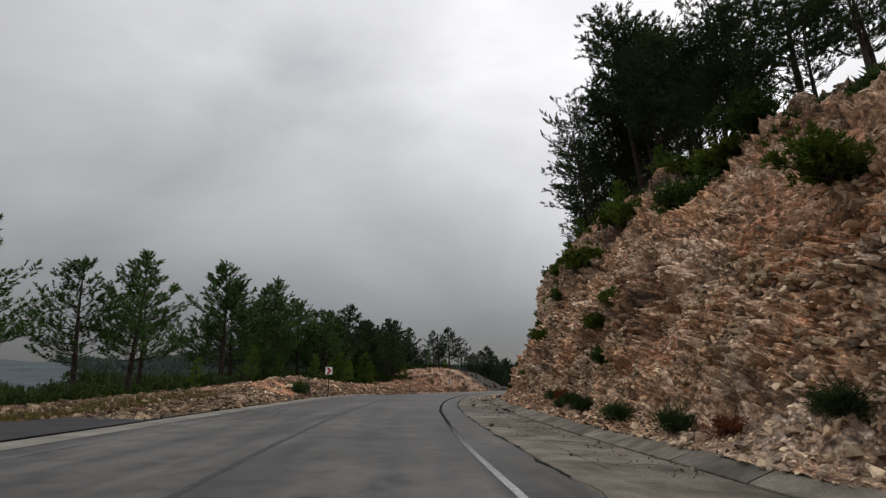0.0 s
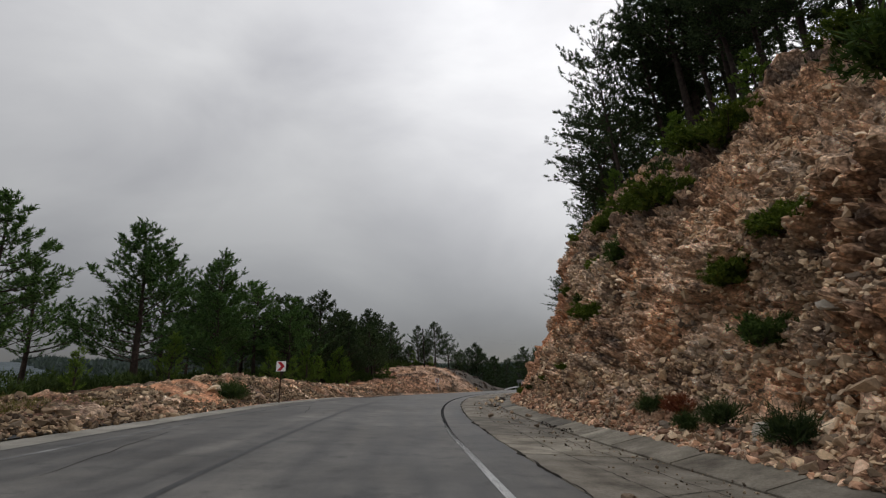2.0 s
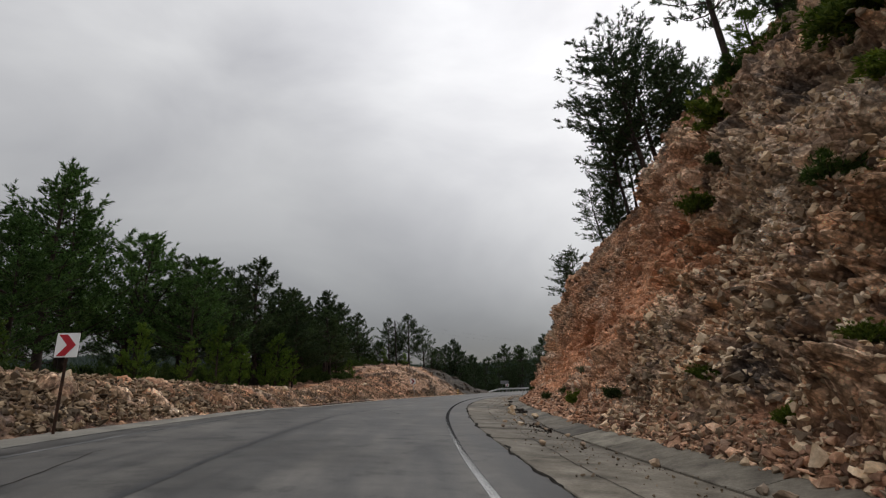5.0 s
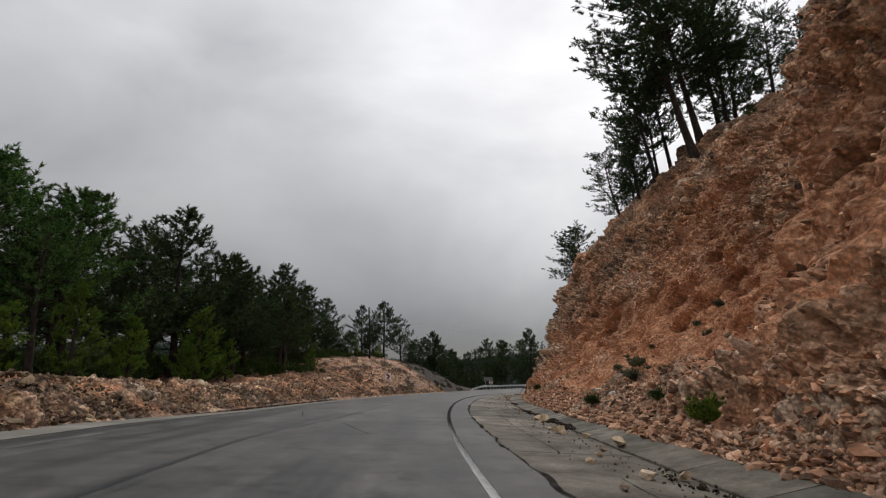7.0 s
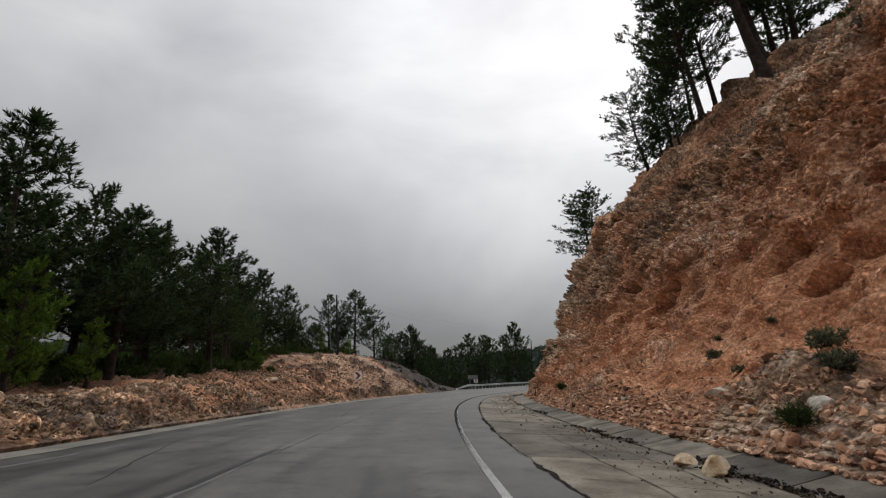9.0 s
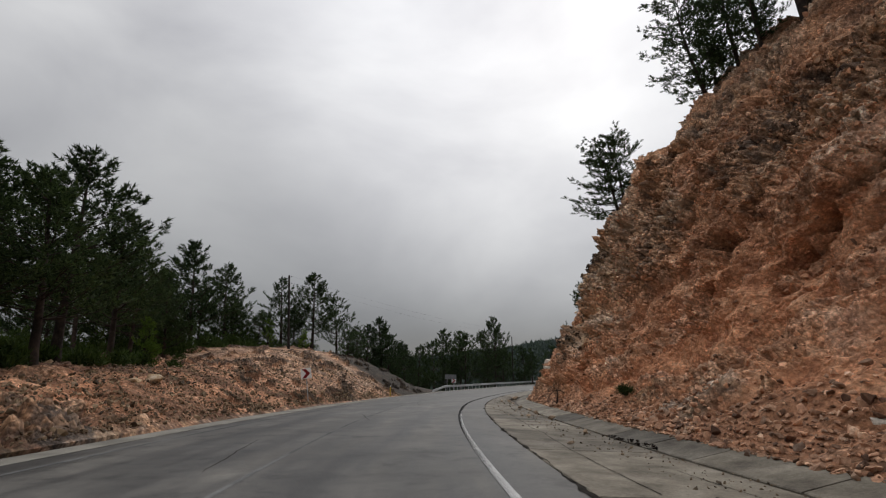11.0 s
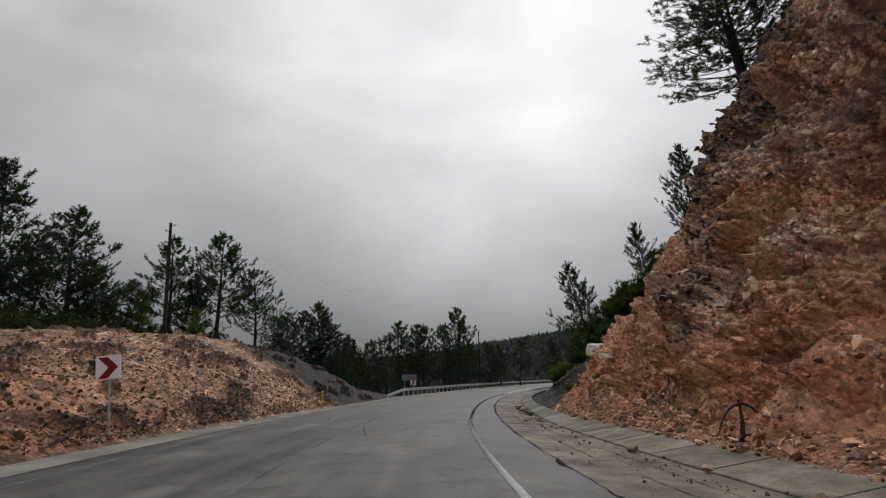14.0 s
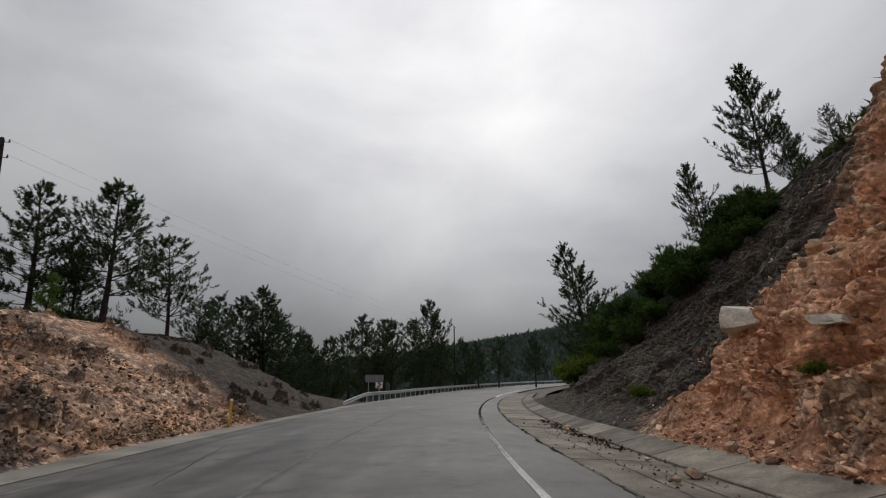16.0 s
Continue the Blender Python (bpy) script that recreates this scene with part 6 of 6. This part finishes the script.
def panel_sign(s, d, w, h, bottom, pts, face, label, posts=(0.0,), mat=METAL):
    x, y = plan(np.array(float(s)), np.array(float(d)))
    sign = tagged(new("road_sign"), label, "road sign")
    sign.matrix_world = Matrix.Translation((float(x), float(y), ground_at(s, d) - 0.1)) @ pose(0, 0, 0, 0, 0, face)
    for px in posts:
        bm = bmesh.new()
        box(bm, px, 0.03, (bottom + h) / 2, 0.06, 0.05, bottom + h, None, 0.006)
        part("post", bm, METAL, sign)
    bm = outline(bmesh.new(), [(px * w / 2, bottom + h / 2 + pz * h / 2) for px, pz in pts], -0.02, 0.025)
    bmesh.ops.recalc_face_normals(bm, faces=bm.faces)
    part("panel", bm, mat, sign)


SIGN_BACK = two_tone("weathered_sign_back", (0.13, 0.135, 0.14), (0.18, 0.185, 0.19), (0.22, 0.225, 0.23), 2.0, 20.0, 0.6, 0.002)
SQUARE = [(-1, -1), (1, -1), (1, 1), (-1, 1)]
HOUSE = [(-0.8, -1), (0.8, -1), (0.8, 0.1), (0.0, 1), (-0.8, 0.1)]
panel_sign(146, -10.4, 1.9, 0.75, 2.1, SQUARE, -30, "grey back of a rectangular direction sign on two posts", (-0.6, 0.6), SIGN_BACK)
panel_sign(191, -9.6, 1.0, 1.5, 1.0, HOUSE, -40, "grey back of a road sign behind the guard rail", (0.0,), SIGN_BACK)
panel_sign(232, 7.6, 0.8, 0.8, 1.4, SQUARE, -45, "small white road sign far along the road", (0.0,), SIGNWHITE)

# ---- yellow marker post ----
post = tagged(new("marker_post"), "slim yellow marker post at the road's edge", "marker post")
x, y = plan(np.array(115.0), np.array(-8.4))
post.matrix_world = Matrix.Translation((float(x), float(y), ground_at(115, -8.4) - 0.05))
bm = box(bmesh.new(), 0, 0, 0.5, 0.09, 0.09, 1.0, None, 0.015)
part("shaft", bm, YELLOW, post)
bm = box(bmesh.new(), 0, 0, 1.03, 0.10, 0.10, 0.08, None, 0.01)
part("cap", bm, SIGNWHITE, post, "pale cap")

# ---- utility poles and wires ----
WOOD = two_tone("dark_pole_wood", (0.016, 0.013, 0.012), (0.03, 0.025, 0.022), (0.05, 0.042, 0.036), 4.0, 30.0, 0.9, 0.004)
PORCELAIN = two_tone("insulator", (0.05, 0.05, 0.055), (0.08, 0.08, 0.085), (0.12, 0.12, 0.12), 4.0, 30.0, 0.35, 0.001)


def utility_pole(x, y, z, h, lean, arms, label):
    pole = tagged(new("utility_pole"), label, "utility pole", "utility poles")
    pole.matrix_world = Matrix.Translation((x, y, z)) @ pose(0, 0, 0, 0, lean, 0)
    hh = np.linspace(-0.5, h, 8)
    v, f = tube(np.stack([0 * hh, 0 * hh, hh], -1), np.linspace(0.15, 0.10, 8), 10)
    n = len(v)
    child("shaft", mesh_of("shaft", v, f, WOOD, True), pole)
    bm = bmesh.new()
    bmesh.ops.create_cone(bm, segments=10, radius1=0.105, radius2=0.06, depth=0.08, cap_ends=True, matrix=Matrix.Translation((0, 0, h + 0.03)))
    part("cap", bm, WOOD, pole)
    tips = []
    for k, (side, down) in enumerate(arms):
        bm = bmesh.new()
        box(bm, side * 0.16, 0, h - down, 0.26, 0.035, 0.035)
        arm = part("insulator_arm", bm, METAL, pole)
        bm = bmesh.new()
        bmesh.ops.create_cone(bm, segments=10, radius1=0.05, radius2=0.035, depth=0.10, cap_ends=True, matrix=Matrix.Translation((side * 0.28, 0, h - down + 0.06)))
        bmesh.ops.create_cone(bm, segments=10, radius1=0.03, radius2=0.02, depth=0.06, cap_ends=True, matrix=Matrix.Translation((side * 0.28, 0, h - down + 0.14)))
        part("insulator", bm, PORCELAIN, arm)
        tips.append(Matrix.Translation((x, y, z)) @ pose(0, 0, 0, 0, lean, 0) @ Vector((side * 0.28, 0, h - down + 0.15)))
    return tips


tips = utility_pole(5.6, 121.2, ground_at(*along(5.6, 121.2)) - 0.1, 8.4, -4.5, ((1, 0.15), (-1, 0.6), (1, 0.95), (-1, 1.5)), "dark wooden utility pole with insulators on the mound")
utility_pole(57.0, 172.0, ground_at(*along(57, 172)) - 0.1, 12.0, -1, ((1, 0.2),), "thin dark utility pole among far trees")
for tip, far in zip(tips[::2], ((60, 190, 16), (60, 190, 15))):
    for end in (Vector(far),):
        q = np.linspace(0, 1, 24)
        path = np.outer(1 - q, tip) + np.outer(q, end)
        path[:, 2] -= 4 * 0.9 * q * (1 - q)
        v, f = tube(path, np.full(24, 0.004), 4)
        tagged(new("power_line", mesh_of("power_line", v, f, WOOD)), "thin dark overhead wire from the wooden pole", "wire", "overhead wires")

# ---- guard rail ----
rail = tagged(new("guard_rail"), "galvanised steel guard rail on short posts along the outer bend", "guard rail")
RAIL_D = ([128, 132, 140, 150, 300], [-8.5, -8.6, -9.1, -9.2, -9.2])
rs_s = np.arange(132, 262, 1.0)
section = [(0.0, -0.155), (0.045, -0.12), (0.045, -0.075), (0.0, -0.03), (0.0, 0.03), (0.045, 0.075), (0.045, 0.12), (0.0, 0.155)]
V = []
for s in rs_s:
    h = np.interp(s, [132, 139.5, 300], [0.12, 0.62, 0.62])
    d = np.interp(s, *RAIL_D)
    base = ground_at(s, -7.9)
    for o, zz in section:
        x, y = plan(np.array(s), np.array(d + o))
        V.append((float(x), float(y), base + h + zz))
V = np.array(V)
beam = mesh_of("beam", V, grid_faces(len(rs_s), len(section)), METAL)
beam_ob = child("beam", beam, rail)
md = beam_ob.modifiers.new("thickness", "SOLIDIFY")
md.thickness = 0.006
post_bm = box(bmesh.new(), 0, 0, 0.1, 0.08, 0.10, 1.1, None, 0.006)
post_me = bpy.data.meshes.new("rail_post")
post_bm.to_mesh(post_me)
post_bm.free()
post_me.materials.append(METAL)
for s in np.arange(140, 262, 2.0):
    d = np.interp(s, *RAIL_D) - 0.07
    x, y = plan(np.array(s), np.array(d))
    ob = child("post", post_me, rail)
    ob.matrix_local = Matrix.Translation((float(x), float(y), ground_at(s, -7.9) + 0.05))

# ---- nearest scree, stone by stone ----
scree_bank = tagged(new("stone_heap"), "heap of broken tan stones at the foot of the slope", "stones")
for p, sz in zip(*SCREE_PARTS):
    ob = child("rock", rock_shared[rng.randrange(12)], scree_bank)
    ob.matrix_world = Matrix.Translation(p) @ pose(0, 0, 0, rng.gauss(0, 25), rng.gauss(0, 25), rng.uniform(0, 360)) @ Matrix.Diagonal((sz, sz, sz, 1))
